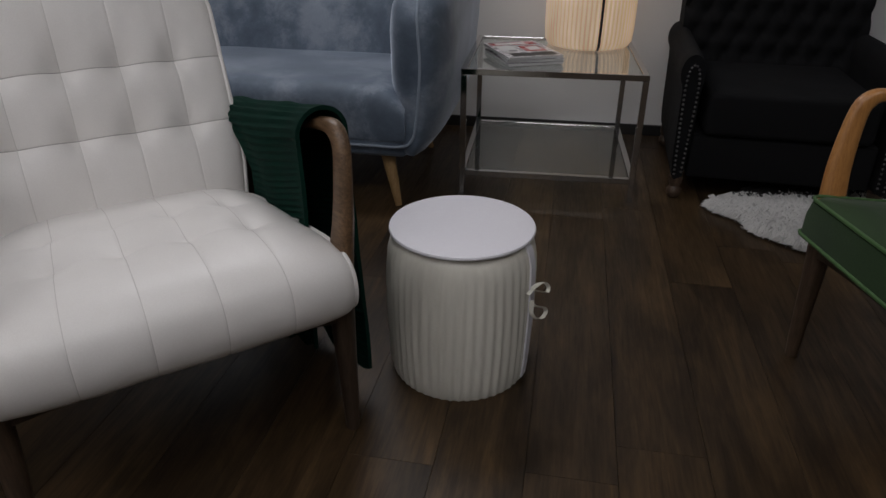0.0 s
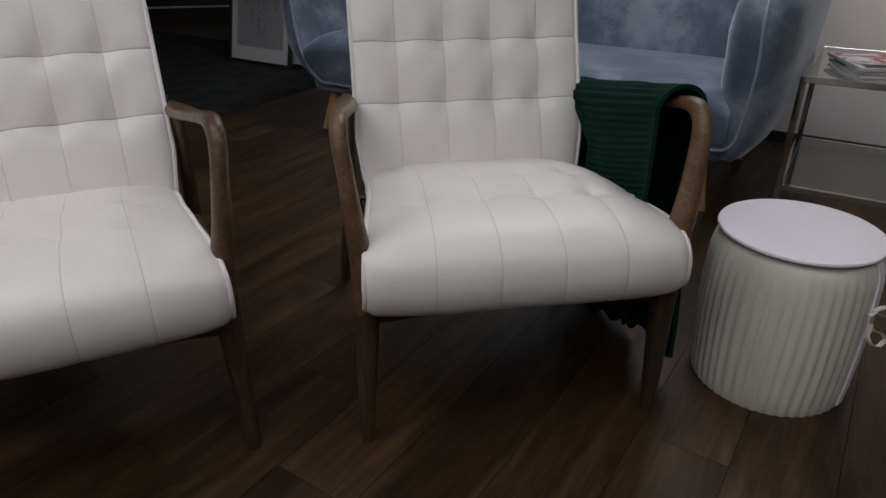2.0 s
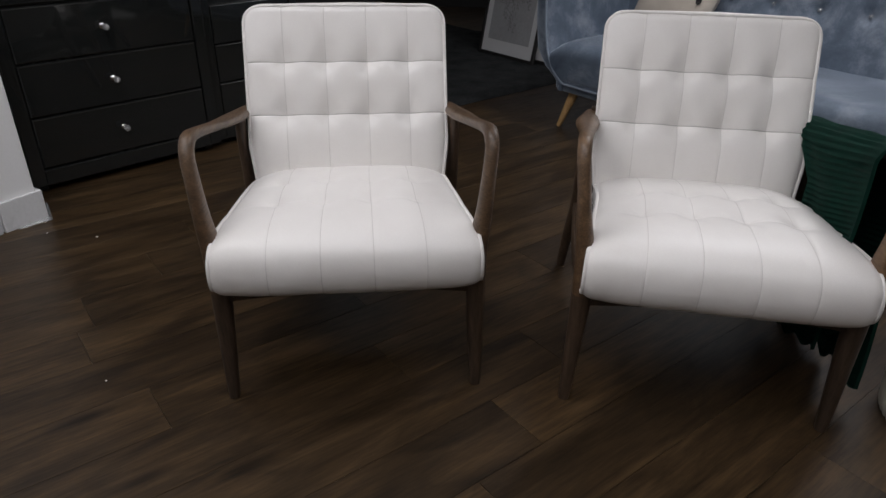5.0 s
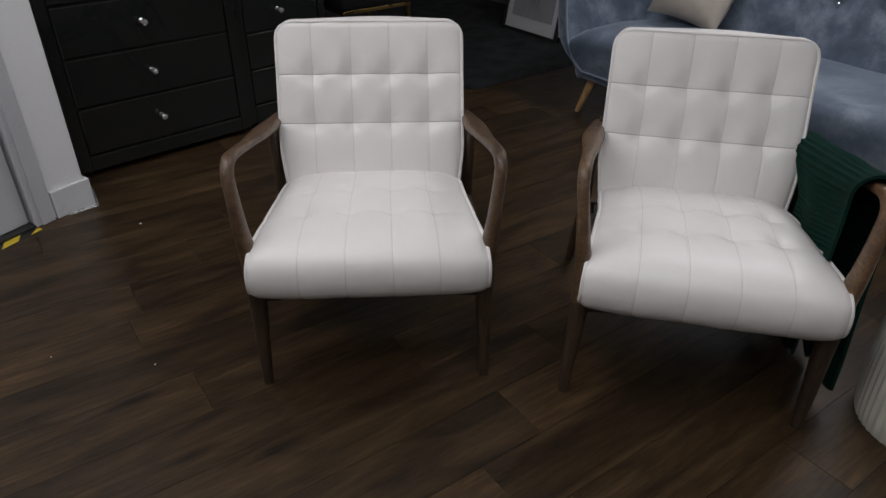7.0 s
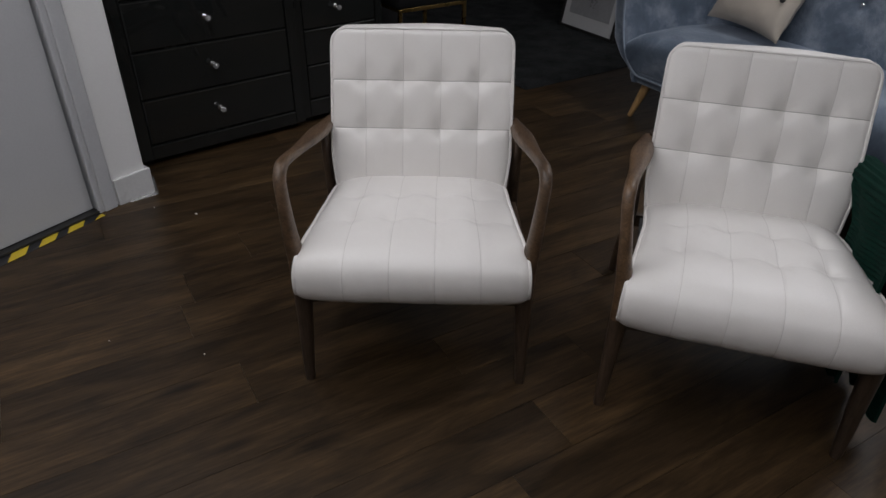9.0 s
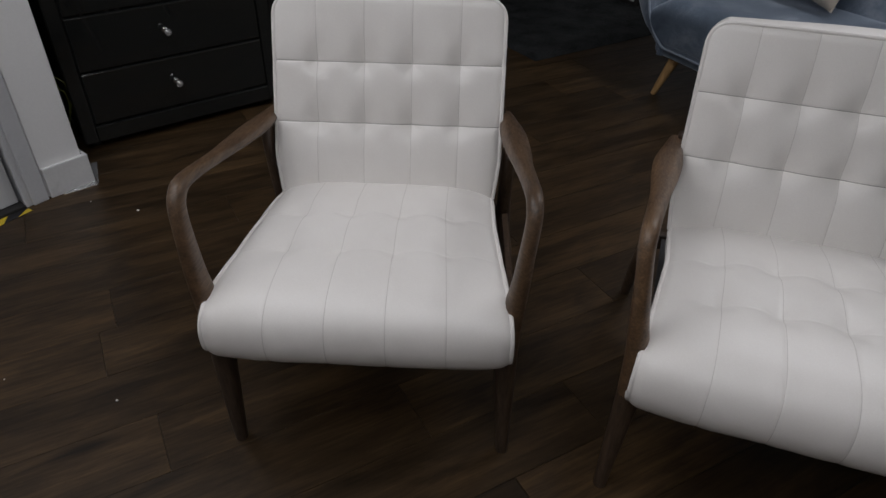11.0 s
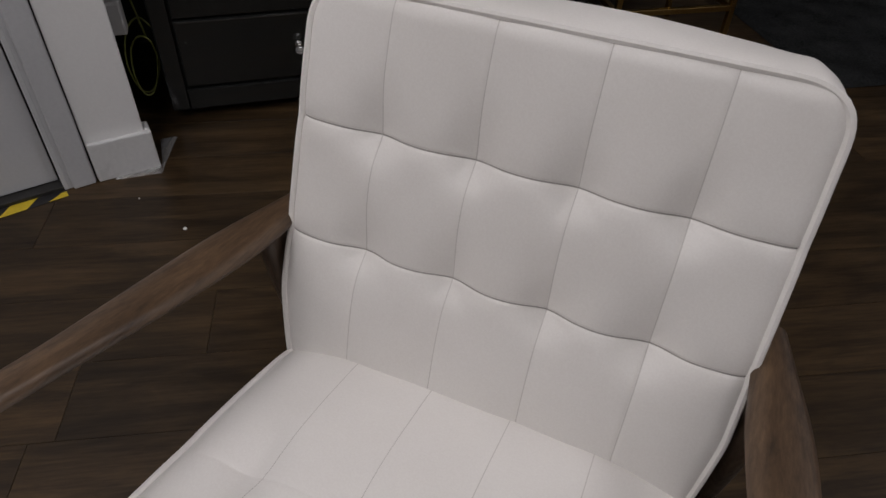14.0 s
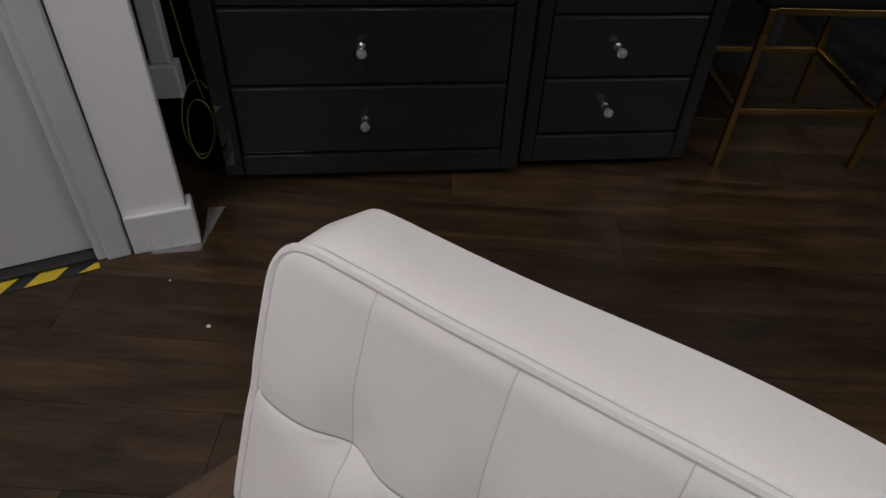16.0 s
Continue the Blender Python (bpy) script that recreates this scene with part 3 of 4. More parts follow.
    if not tufted:
        box_cushion()
    else:
        cushion("seat", seat_prof, [(0.10, 0.455), (0.25, 0.446)], 0.284, lambda k: 0.045 + 0.075 * math.sin(min(1.0, k * 1.25) * math.pi) ** 0.7 if k < 0.8 else 0.075, 0, 0.3)
    cushion("backrest", back_prof, [(0.494, 0.544), (0.544, 0.674)], 0.266, lambda k: 0.055 + 0.03 * k + 0.006 * math.sin(k * 9), 0.040, 1.0)

    for s in (-1, 1):
        leg = [(-0.2925, 0.0, 0.0, 0.013, 0.014), (-0.290, -0.004, 0.08, 0.016, 0.017), (-0.285, -0.009, 0.2, 0.020, 0.021), (-0.281, -0.014, 0.31, 0.023, 0.025)]
        post = [(-0.281, -0.014, 0.31, 0.023, 0.025), (-0.285, -0.017, 0.40, 0.021, 0.027), (-0.295, -0.016, 0.48, 0.017, 0.026), (-0.303, -0.008, 0.555, 0.0145, 0.023), (-0.309, 0.003, 0.605, 0.0145, 0.020),
                (-0.310, 0.018, 0.628, 0.015, 0.018), (-0.309, 0.045, 0.637, 0.0155, 0.0135), (-0.306, 0.10, 0.629, 0.016, 0.0115), (-0.301, 0.2, 0.607, 0.0195, 0.0105),
                (-0.297, 0.31, 0.583, 0.027, 0.0105), (-0.293, 0.42, 0.561, 0.030, 0.012), (-0.287, 0.51, 0.547, 0.022, 0.013), (-0.282, 0.575, 0.538, 0.016, 0.013)]
        mir = lambda rows: [(-s * r[0], *r[1:]) for r in rows]
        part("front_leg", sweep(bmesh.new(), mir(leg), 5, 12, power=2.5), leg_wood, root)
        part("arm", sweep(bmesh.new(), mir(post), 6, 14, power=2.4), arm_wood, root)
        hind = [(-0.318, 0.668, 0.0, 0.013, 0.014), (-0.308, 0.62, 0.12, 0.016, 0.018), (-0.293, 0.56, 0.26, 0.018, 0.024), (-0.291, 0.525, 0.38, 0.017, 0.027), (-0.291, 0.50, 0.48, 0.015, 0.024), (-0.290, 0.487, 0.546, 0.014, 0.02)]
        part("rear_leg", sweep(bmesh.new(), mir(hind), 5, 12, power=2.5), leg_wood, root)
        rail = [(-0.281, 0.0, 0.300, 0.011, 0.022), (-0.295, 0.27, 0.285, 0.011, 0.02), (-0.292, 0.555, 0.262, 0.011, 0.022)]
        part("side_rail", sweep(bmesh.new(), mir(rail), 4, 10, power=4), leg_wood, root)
    b = bmesh.new()
    rings = []
    for i in range(25):
        x = -0.272 + 0.544 * i / 24
        lo = 0.283 + 0.016 * (1 - (x / 0.272) ** 2)
        rings.append([(x, -0.028, lo), (x, -0.002, lo), (x, -0.002, 0.321), (x, -0.028, 0.321)])
    ring_skin(b, rings)
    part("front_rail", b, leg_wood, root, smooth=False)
    # added black sheet, stops the pale seat bouncing light onto the floor
    part("under_seat_shade", boxed(-0.262, 0.262, 0.0, 0.542, 0.282, 0.286, 0.001), SKIRT_DARK, root, "added black sheet that deepens the shade under the seat")
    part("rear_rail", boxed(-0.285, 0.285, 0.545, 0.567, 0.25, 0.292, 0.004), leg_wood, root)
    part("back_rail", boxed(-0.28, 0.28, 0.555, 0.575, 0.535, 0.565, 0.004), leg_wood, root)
    return root


tagged(armchair("armchair", pose(-1.143, 0.585, 0, 0, 0, 48.8), LEATHER, THREAD_SHADE, FINE_THREAD_SHADE, LEATHER, WALNUT_SHADED, WALNUT_ARM),
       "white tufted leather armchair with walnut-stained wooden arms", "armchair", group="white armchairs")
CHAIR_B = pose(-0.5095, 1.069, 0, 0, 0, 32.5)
tagged(armchair("armchair", CHAIR_B, LEATHER, THREAD_SHADE, FINE_THREAD_SHADE, LEATHER, WALNUT_SHADED, WALNUT_ARM),
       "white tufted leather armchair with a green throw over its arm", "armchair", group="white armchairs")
tagged(armchair("green_armchair", pose(0.795, 1.2, 0, 0, 0, -87), GREEN, GREEN, GREEN, GREEN_PIPING, WALNUT_SHADED, AMBER, tufted=False),
       "green velvet armchair with amber wooden arms", "armchair")


def throw():
    """Ribbed knit laid over the arm of the second chair, both ends hanging."""
    def arm_z(y):
        return float(np.interp(y, [0.04, 0.1, 0.2, 0.31, 0.42, 0.51, 0.58], [0.651, 0.641, 0.618, 0.595, 0.574, 0.560, 0.551]))

    def shape(u, v, lift):
        y = 0.078 + 0.482 * u + 0.012 * math.sin(v * 9 + 1)
        top = arm_z(y) + 0.013
        d = v * 1.1 - 0.525
        frayed = min(1.0, abs(d) / 0.55) ** 6
        d += frayed * (0.012 * math.sin(u * 23) if d < 0 else 0.022 * math.sin(u * 17 + 1) + 0.02)
        y -= 0.165 * u * max(0.0, min(1.0, (-d - 0.03) / 0.10))
        rib = 0.0030 * min(1.0, 0.03 + min(u, 1 - u) * 12) * (0.8 + 0.5 * noise.noise((u * 6, v * 30, 5.0))) * math.sin(0.5 * math.sin(u * 5 + v * 3) + 2 * math.pi * (v * 1.1) / 0.0130) + 0.004 * noise.noise((u * 5, v * 7, 2.0))
        r = float(np.interp(y, [0.2, 0.45], [0.043, 0.034]))
        off = r + lift + rib
        arc = math.pi * r / 2
        if d < -arc:
            x, z = -off + 0.006 * math.sin(u * 9), top - r - (-d - arc)
            x += 0.006 * min(1, (-d - arc) * 6)
        elif d > arc:
            x, z = off + 0.03 * (d - arc) + 0.012 * math.sin(u * 11 + d * 4) * min(1.0, d * 4), top - r - (d - arc)
        else:
            g = d / r
            x, z = off * math.sin(g), top - r + off * math.cos(g)
        return (float(np.interp(y, [0.2, 0.42, 0.55], [0.302, 0.294, 0.290])) + x, y, z)

    us, vs = [i / 34 for i in range(35)], [i / 430 for i in range(431)]
    b = bmesh.new()
    a = outline(grid_skin(b, lambda u, v: shape(u, v, 0.008), us, vs))
    c = outline(grid_skin(b, lambda u, v: shape(u, v, 0.0), us, vs[::1]))
    stitch(b, [*a, a[0]], [*c, c[0]])
    tagged(part("throw_blanket", b, KNIT, m=CHAIR_B), "dark green ribbed knit throw draped over the chair arm", "throw")


throw()


# ---- pleated paper stool and lamp ----
def pleats(count, depth, fade=9.0):
    def wave(g, z):
        a = g * count / (2 * math.pi) + 0.10 * math.sin(z * 13 + g * 3) + 0.25 * noise.noise((math.cos(g) * 3, math.sin(g) * 3, 0.5))
        soft = min(1.0, max(0.12, (fade - z) / 0.09)) * (0.75 + 0.5 * noise.noise((math.cos(g) * 4, math.sin(g) * 4, z * 5)))
        return 1 + depth * soft * (abs((a % 1) * 2 - 1) - 0.5) * 2
    return wave


def stool():
    root = tagged(empty("pleated_stool", pose(-0.035, 1.463, 0, 0, 0, 0)), "round cream pleated paper stool with a white lid", "stool")
    prof = [(0.156, 0.0), (0.160, 0.012), (0.163, 0.05), (0.166, 0.12), (0.167, 0.17), (0.167, 0.22), (0.166, 0.27), (0.164, 0.305), (0.158, 0.33), (0.150, 0.345), (0.13, 0.354)]
    part("body", revolve(bmesh.new(), prof, 48 * 6, pleats(48, 0.017, 0.335)), PAPER, root)
    lid = revolve(bmesh.new(), [(0.145, 0.353), (0.1585, 0.354), (0.160, 0.357), (0.1585, 0.361), (0.152, 0.3625), (0.05, 0.363), (0.004, 0.363)], 72)
    part("lid", lid, LID, root, "smooth white round lid")
    g = radians(-27)
    flap = bmesh.new()
    rings = [[((r + o) * math.cos(g + w), (r + o) * math.sin(g + w), z) for o, w in ((0.001, -0.075), (0.005, -0.075), (0.005, 0.075), (0.001, 0.075))] for r, z in prof[1:-1]]
    ring_skin(flap, rings)
    part("flap", flap, LID, root, "flat pale closing strip")
    out, tang = Vector((math.cos(g), math.sin(g), 0)), Vector((-math.sin(g), math.cos(g), 0))
    for z0, kind in ((0.250, 0), (0.190, 1)):
        base = out * 0.172 - tang * 0.012 + Vector((0, 0, z0))
        b = bmesh.new()
        if kind == 0:
            loop = [(0, 0, 0), (0.012, 0.012, 0.010), (0.026, 0.020, 0.008), (0.036, 0.026, -0.006), (0.030, 0.026, -0.015), (0.016, 0.016, -0.010), (0.002, 0.004, -0.002)]
            tail = [(0.0, 0.002, 0.0), (-0.014, 0.006, 0.006), (-0.032, 0.004, 0.005)]
        else:
            loop = [(-0.004, 0.002, 0.03), (-0.006, 0.006, 0.006), (0.004, 0.014, -0.012), (0.022, 0.022, -0.018), (0.034, 0.026, -0.008), (0.026, 0.022, 0.006), (0.008, 0.010, 0.016), (-0.002, 0.003, 0.028)]
            tail = [(-0.002, 0.004, 0.034), (-0.004, 0.005, 0.018), (-0.005, 0.004, 0.004)]
        for pts in (loop, tail):
            rows = [base + tang * x + out * y + Vector((0, 0, z)) for x, y, z in pts]
            sweep(b, [(*p, 0.0042, 0.0011) for p in rows], 5, 6)
        part("ribbon_bow", b, RIBBON, root, "small cream ribbon bow")


stool()

TABLE = pose(-0.022, 2.50, 0, 0, 0, -7.8)


def side_table():
    root = tagged(empty("side_table", TABLE), "square chrome side table with two clear glass shelves", "side table")
    W, D, H, t = 0.640, 0.66, 0.466, 0.021
    for x in (0, W - t):
        for y in (0, D - t):
            part("leg", boxed(x, x + t, y, y + t, 0, H - t - 0.0005, 0.0015), CHROME, root)
    for z, nm in ((H - t, "top_rail"), (0.072, "shelf_rail")):
        e = 0 if nm == "top_rail" else 0.0
        for y in (0, D - t):
            part(nm, boxed(t if e or nm != "top_rail" else 0, W - t if nm != "top_rail" else W, y, y + t, z, z + t, 0.0015), CHROME, root)
        for x in (0, W - t):
            part(nm, boxed(x, x + t, t + 0.0005, D - t - 0.0005, z, z + t, 0.0015), CHROME, root)
        g = part("glass_shelf", boxed(t + 0.001, W - t - 0.001, t + 0.001, D - t - 0.001, z + t - 0.009, z + t - 0.001, 0.001), GLASS, root, "clear glass pane")
        g.visible_shadow = False


side_table()


def paper_lamp():
    root = tagged(empty("paper_lamp", pose(0.50, 2.96, 0.4665, 0, 0, 0)), "glowing pleated paper table lamp with a black strap", "table lamp")
    prof = [(0.14, 0.0), (0.16, 0.006), (0.170, 0.025), (0.174, 0.07), (0.175, 0.2), (0.174, 0.33), (0.168, 0.38), (0.15, 0.395)]
    part("shade", revolve(bmesh.new(), prof, 62 * 4, pleats(62, 0.014)), LAMP_PAPER, root, "lit cream pleated paper")
    g = radians(-87)
    b = bmesh.new()
    rings = [[((r + o) * math.cos(g + w), (r + o) * math.sin(g + w), z) for o, w in ((0.002, -0.026), (0.007, -0.026), (0.007, 0.026), (0.002, 0.026))] for r, z in prof]
    ring_skin(b, rings)
    part("strap", b, TAPE_BLACK, root, "black fabric strap")


paper_lamp()


def magazines():
    for k, (dx, dy, rz, w, d) in enumerate(((0, 0, 14, 0.205, 0.285), (0.008, 0.004, 10, 0.21, 0.28), (-0.004, 0.0, 16, 0.205, 0.28))):
        z = 0.4672 + k * 0.0105
        root = tagged(empty("magazine", pose(0.21 + dx, 2.69 + dy, z, 0, 0, rz)), "glossy magazine with a red and grey cover on the glass table", "magazine", group="stack of magazines")
        part("page_block", boxed(-w / 2, w / 2, -d / 2, d / 2, 0, 0.0085, 0.001), PAGE, root, smooth=False)
        part("cover", boxed(-w / 2 - 0.001, w / 2 + 0.001, -d / 2 - 0.001, d / 2 + 0.001, 0.0087, 0.0097, 0), COVER, root, "printed cover", smooth=False)
        if k == 2:
            for x0, x1, y0, y1, mt in ((-0.09, 0.09, 0.075, 0.125, RED), (-0.085, -0.02, -0.02, 0.06, PAGE), (0.0, 0.08, -0.05, 0.05, RED), (-0.08, 0.09, -0.125, -0.07, SKIRT_DARK), (0.02, 0.07, -0.03, 0.03, PAGE), (-0.07, 0.05, 0.085, 0.115, PAGE)):
                off = 0.0002 if mt is not PAGE else 0.0004
                part("print_block", boxed(x0, x1, y0, y1, 0.0098 + off, 0.0099 + off, 0), mt, root, smooth=False)


magazines()


# ---- blue sofa ----
def sofa():
    root = tagged(empty("sofa", pose(-1.986, 2.704, 0, 0, 0, -10.6)), "blue-grey velvet sofa with piping and short oak legs", "sofa")
    X0, X1, LONG = 0.03, 1.70, 1.052
    # arms: flared shells, thin at the piped front edge and thicker behind
    for sign, base in ((1, X0),):
        flare = ([0.225, 0.25, 0.30, 0.38, 0.5, 0.62, 0.72], [0.0, -0.012, -0.06, -0.105, -0.128, -0.135, -0.14])
        inner = lambda z: float(np.interp(z, *flare))
        b = bmesh.new()
        rings = []
        ny = 38
        for i in range(ny):
            q0 = min(i, 8) / 8
            y = -0.045 + (0.085 * (1 - math.cos(q0 * math.pi / 2)) if i <= 8 else 0.085 + 0.715 * (i - 8) / (ny - 9))
            k = (y + 0.045) / 0.8
            thick = 0.016 + 0.094 * math.sin(q0 * math.pi / 2) ** 0.8 + 0.03 * min(1.0, k / 0.4)
            top = 0.66 + 0.02 * math.sin(q0 * math.pi / 2) + 0.05 * math.sin(k * 2.2)
            up = [0.225 + (top - 0.03 - 0.225) * q / 11 for q in range(12)]
            ring = [(inner(z), z) for z in up]
            t = inner(top)
            ring += [(t - thick * 0.12, top - 0.008), (t - thick * 0.4, top), (t - thick * 0.75, top - 0.006), (t - thick * 0.96, top - 0.03)]
            for z in up[::-1]:
                q = min(1.0, (z - 0.2) / 0.16)
                ring.append((inner(z) - thick * (0.12 + 0.88 * math.sin(q * math.pi / 2)) - 0.012 * math.sin(k * 3) * q, z))
            ring += [(-0.02 - 0.02 * q0, 0.2 - 0.008 * q0), (0.0, 0.2 - 0.011 * q0)]
            rings.append([(base + sign * (x + 0.004 * noise.noise((x * 12, y * 9, z * 9))), y, z) for x, z in ring])
        ring_skin(b, rings)
        arm = part("arm", b, VELVET, root)
        line = [(base + sign * 0.06, -0.047, 0.236), (base + sign * 0.012, -0.047, 0.238)] + [(base + sign * (inner(z) - 0.004), -0.046, z) for z in (0.262, 0.30, 0.36, 0.44, 0.54, 0.62, 0.665)]
        part("piping", tube(line, 0.005), VELVET_PIPING, arm)
    # the other arm: a full, rounded pad with the piping down its nose
    zz = (0.203, 0.212, 0.23, 0.26, 0.30, 0.36, 0.44, 0.52, 0.60, 0.66, 0.70, 0.725, 0.738, 0.742)
    inner_x = lambda z: float(np.interp(z, (0.203, 0.212, 0.25, 0.34, 0.45, 0.60, 0.68, 0.725, 0.742), (1.69, 1.68, 1.68, 1.672, 1.656, 1.654, 1.662, 1.69, 1.74)))
    outer_x = lambda z: float(np.interp(z, (0.203, 0.212, 0.25, 0.34, 0.45, 0.60, 0.68, 0.725, 0.742), (1.765, 1.785, 1.812, 1.838, 1.85, 1.862, 1.86, 1.84, 1.79)))
    nose_x = lambda z: float(np.interp(z, (0.203, 0.265, 0.40, 0.53, 0.64, 0.742), (1.75, 1.755, 1.772, 1.778, 1.770, 1.762)))
    nose_y = lambda z: -0.052 + 0.022 * max(0.0, (0.26 - z) / 0.06) ** 2 + 0.09 * max(0.0, (z - 0.62) / 0.122) ** 2
    b = bmesh.new()
    rings = []
    for z in [float(np.interp(i / 3, range(len(zz)), zz)) for i in range(3 * len(zz) - 2)]:
        i_x, o_x, n_x, n_y = inner_x(z), outer_x(z), nose_x(z), nose_y(z)
        loop = [(i_x, 0.74), (i_x, 0.5), (i_x, 0.3)]
        loop += [(n_x + (i_x - n_x) * math.cos(q * math.pi / 16), n_y + (0.10 - n_y) * (1 - math.sin(q * math.pi / 16))) for q in range(8)]
        loop += [(n_x, n_y)] + [(n_x + (o_x - n_x) * math.sin(q * math.pi / 16), n_y + (0.17 - n_y) * (1 - math.cos(q * math.pi / 16))) for q in range(1, 9)]
        loop += [(o_x, 0.3), (o_x - 0.004, 0.5), (o_x - 0.01, 0.74)]
        rings.append([(x + 0.004 * noise.noise((x * 9, y * 8, z * 9)), y, z + 0.07 * (z / 0.74) ** 3 * max(0.0, y) / 0.8) for x, y in loop])
    ring_skin(b, rings)
    arm = part("arm", b, VELVET, root)
    part("piping", tube([(1.64, -0.048, 0.236), (1.70, -0.046, 0.237), (1.735, -0.05, 0.248), (1.753, -0.053, 0.275)] + [(nose_x(z), nose_y(z) - 0.001, z) for z in zz[4:]], 0.0045), VELVET_PIPING, arm)
    # base and seat
    part("base", boxed(X0 - 0.06, X1 + 0.03, -0.03, 0.72, 0.188, 0.30, 0.03, 4), VELVET, root, smooth="soft")
    part("front_piping", tube([(X0 + 0.05, -0.045, 0.236), (0.5, -0.047, 0.235), (1.2, -0.047, 0.235), (X1 - 0.05, -0.045, 0.236)], 0.005), VELVET_PIPING, root)
    b = bmesh.new()
    prof = curve_points([(-0.02, 0.24), (-0.04, 0.26), (-0.05, 0.33), (-0.045, 0.39), (-0.015, 0.425), (0.06, 0.44), (0.25, 0.442), (0.45, 0.43), (0.62, 0.42)], 5)
    rings = []
    for i in range(41):
        k = i / 40
        x = X0 - 0.10 + (X1 - X0 + 0.125) * k
        e = 1 - 0.25 * max(0, abs(2 * k - 1) - 0.92) / 0.08
        rings.append([(x if x > X0 else X0 + (x - X0) * min(1.0, max(0.0, (p[1] - 0.24) / 0.14)), p[0], 0.24 + (p[1] - 0.24) * e + 0.004 * noise.noise((x * 5, p[0] * 6, 0))) for p in prof] + [(max(x, X0), 0.62, 0.245)])
    ring_skin(b, rings)
    part("seat_cushion", b, VELVET, root)
    # back, gently buttoned
    bx = [0.043 + 0.2025 * k for k in range(9)]
    zs_btn = (0.645, 0.80)
    xs, zs = [X0 - 0.13 + (X1 - X0 + 0.16) * i / 90 for i in range(91)], [0.40 + 0.52 * i / 40 for i in range(41)]

    def face(z, x):
        y = 0.555 + (z - 0.40) * 0.22
        y -= 0.012
        for q in bx:
            for w in zs_btn:
                y += 0.022 * math.exp(-((x - q) / 0.035) ** 2 - ((z - w) / 0.035) ** 2)
        k = (z - 0.40) / 0.52
        if k > 0.92:
            y += 0.05 * ((k - 0.92) / 0.08) ** 2
        return (x, y + 0.004 * noise.noise((x * 4, z * 5, 1)), z)

    b = bmesh.new()
    a = outline(grid_skin(b, face, zs, xs))
    c = outline(grid_skin(b, lambda z, x: (x, 0.77 + (z - 0.4) * 0.1, z - 0.012 * (1 if z > 0.9 else 0)), zs, xs))
    stitch(b, [*a, a[0]], [*c, c[0]])
    back = part("backrest", b, VELVET, root)
    for q in bx[1:]:
        for w in zs_btn:
            b = bmesh.new()
            bmesh.ops.create_icosphere(b, subdivisions=2, radius=0.011)
            part("button", b, CRYSTAL, back, "faceted crystal button", smooth=False, m=pose(q * LONG, face(w, q)[1] - 0.004, w))
    for x, y, tx, ty in ((0.0, 0.0, 0.05, 0.05), (X1 - 0.012, 0.0, -0.05, 0.05), (0.02, 0.66, 0.04, -0.04), (X1 - 0.03, 0.66, -0.04, -0.04)):
        part("leg", sweep(bmesh.new(), [(x, y, 0, 0.012, 0.012), (x + tx * 0.5, y + ty * 0.5, 0.1, 0.019, 0.019), (x + tx, y + ty, 0.2, 0.026, 0.026)], 3, 14), OAK, root, "tapered honey oak leg")
    for piece in root.children_recursive:
        if not piece.name.startswith("button"):
            piece.data.transform(Matrix.Diagonal((LONG, 1, 1, 1)))


sofa()


def pillow():
    b = bmesh.new()
    n = 26
    r = [-1 + 2 * i / n for i in range(n + 1)]

    def f(sign):
        def g(u, v):
            pinch = 1 - 0.09 * (1 - u * u) * abs(v) ** 3 - 0.0
            pinch2 = 1 - 0.09 * (1 - v * v) * abs(u) ** 3
            h = 0.07 * ((1 - u ** 4) * (1 - v ** 4)) ** 0.55
            return (0.218 * u * pinch2, 0.218 * v * pinch, sign * (h + 0.007 * noise.noise((u * 3, v * 3, sign)) + 0.0035 * noise.noise((u * 9, v * 7, sign))))
        return g

    a = outline(grid_skin(b, f(1), r, r))
    c = outline(grid_skin(b, f(-1), r, r))
    stitch(b, [*a, a[0]], [*c, c[0]])
    m = pose(-1.986, 2.704, 0, 0, 0, -10.6) @ pose(0.30, 0.462, 0.664, 60, 0, 0) @ pose(0, 0, 0, 0, 0, -5)
    root = tagged(part("cushion", b, LINEN, m=m), "beige linen scatter cushion leaning on the blue sofa", "cushion")
    for x in (-0.156, 0.0, 0.156):
        k = revolve(bmesh.new(), [(0.014, 0), (0.0155, 0.003), (0.014, 0.006), (0.010, 0.005), (0.002, 0.0045)], 18)
        part("button", k, SKIRT_DARK, root, "dark round wooden button", m=pose(x, -0.045, 0.071 - 0.3 * x * x))


pillow()


def box_under_sofa():
    root = tagged(empty("storage_box", pose(-1.818, 2.765, 0, 0, 0, -4)), "low grey cardboard box pushed under the blue sofa", "box")
    part("body", boxed(0, 0.36, 0, 0.26, 0, 0.046, 0.003), CARDBOARD, root)
    part("lid", boxed(-0.004, 0.364, -0.004, 0.264, 0.0465, 0.066, 0.003), CARDBOARD, root)


box_under_sofa()


# ---- black mirrored drawers ----
DRAW = pose(-2.992, 0.468, 0, 0, 0, 88.4)


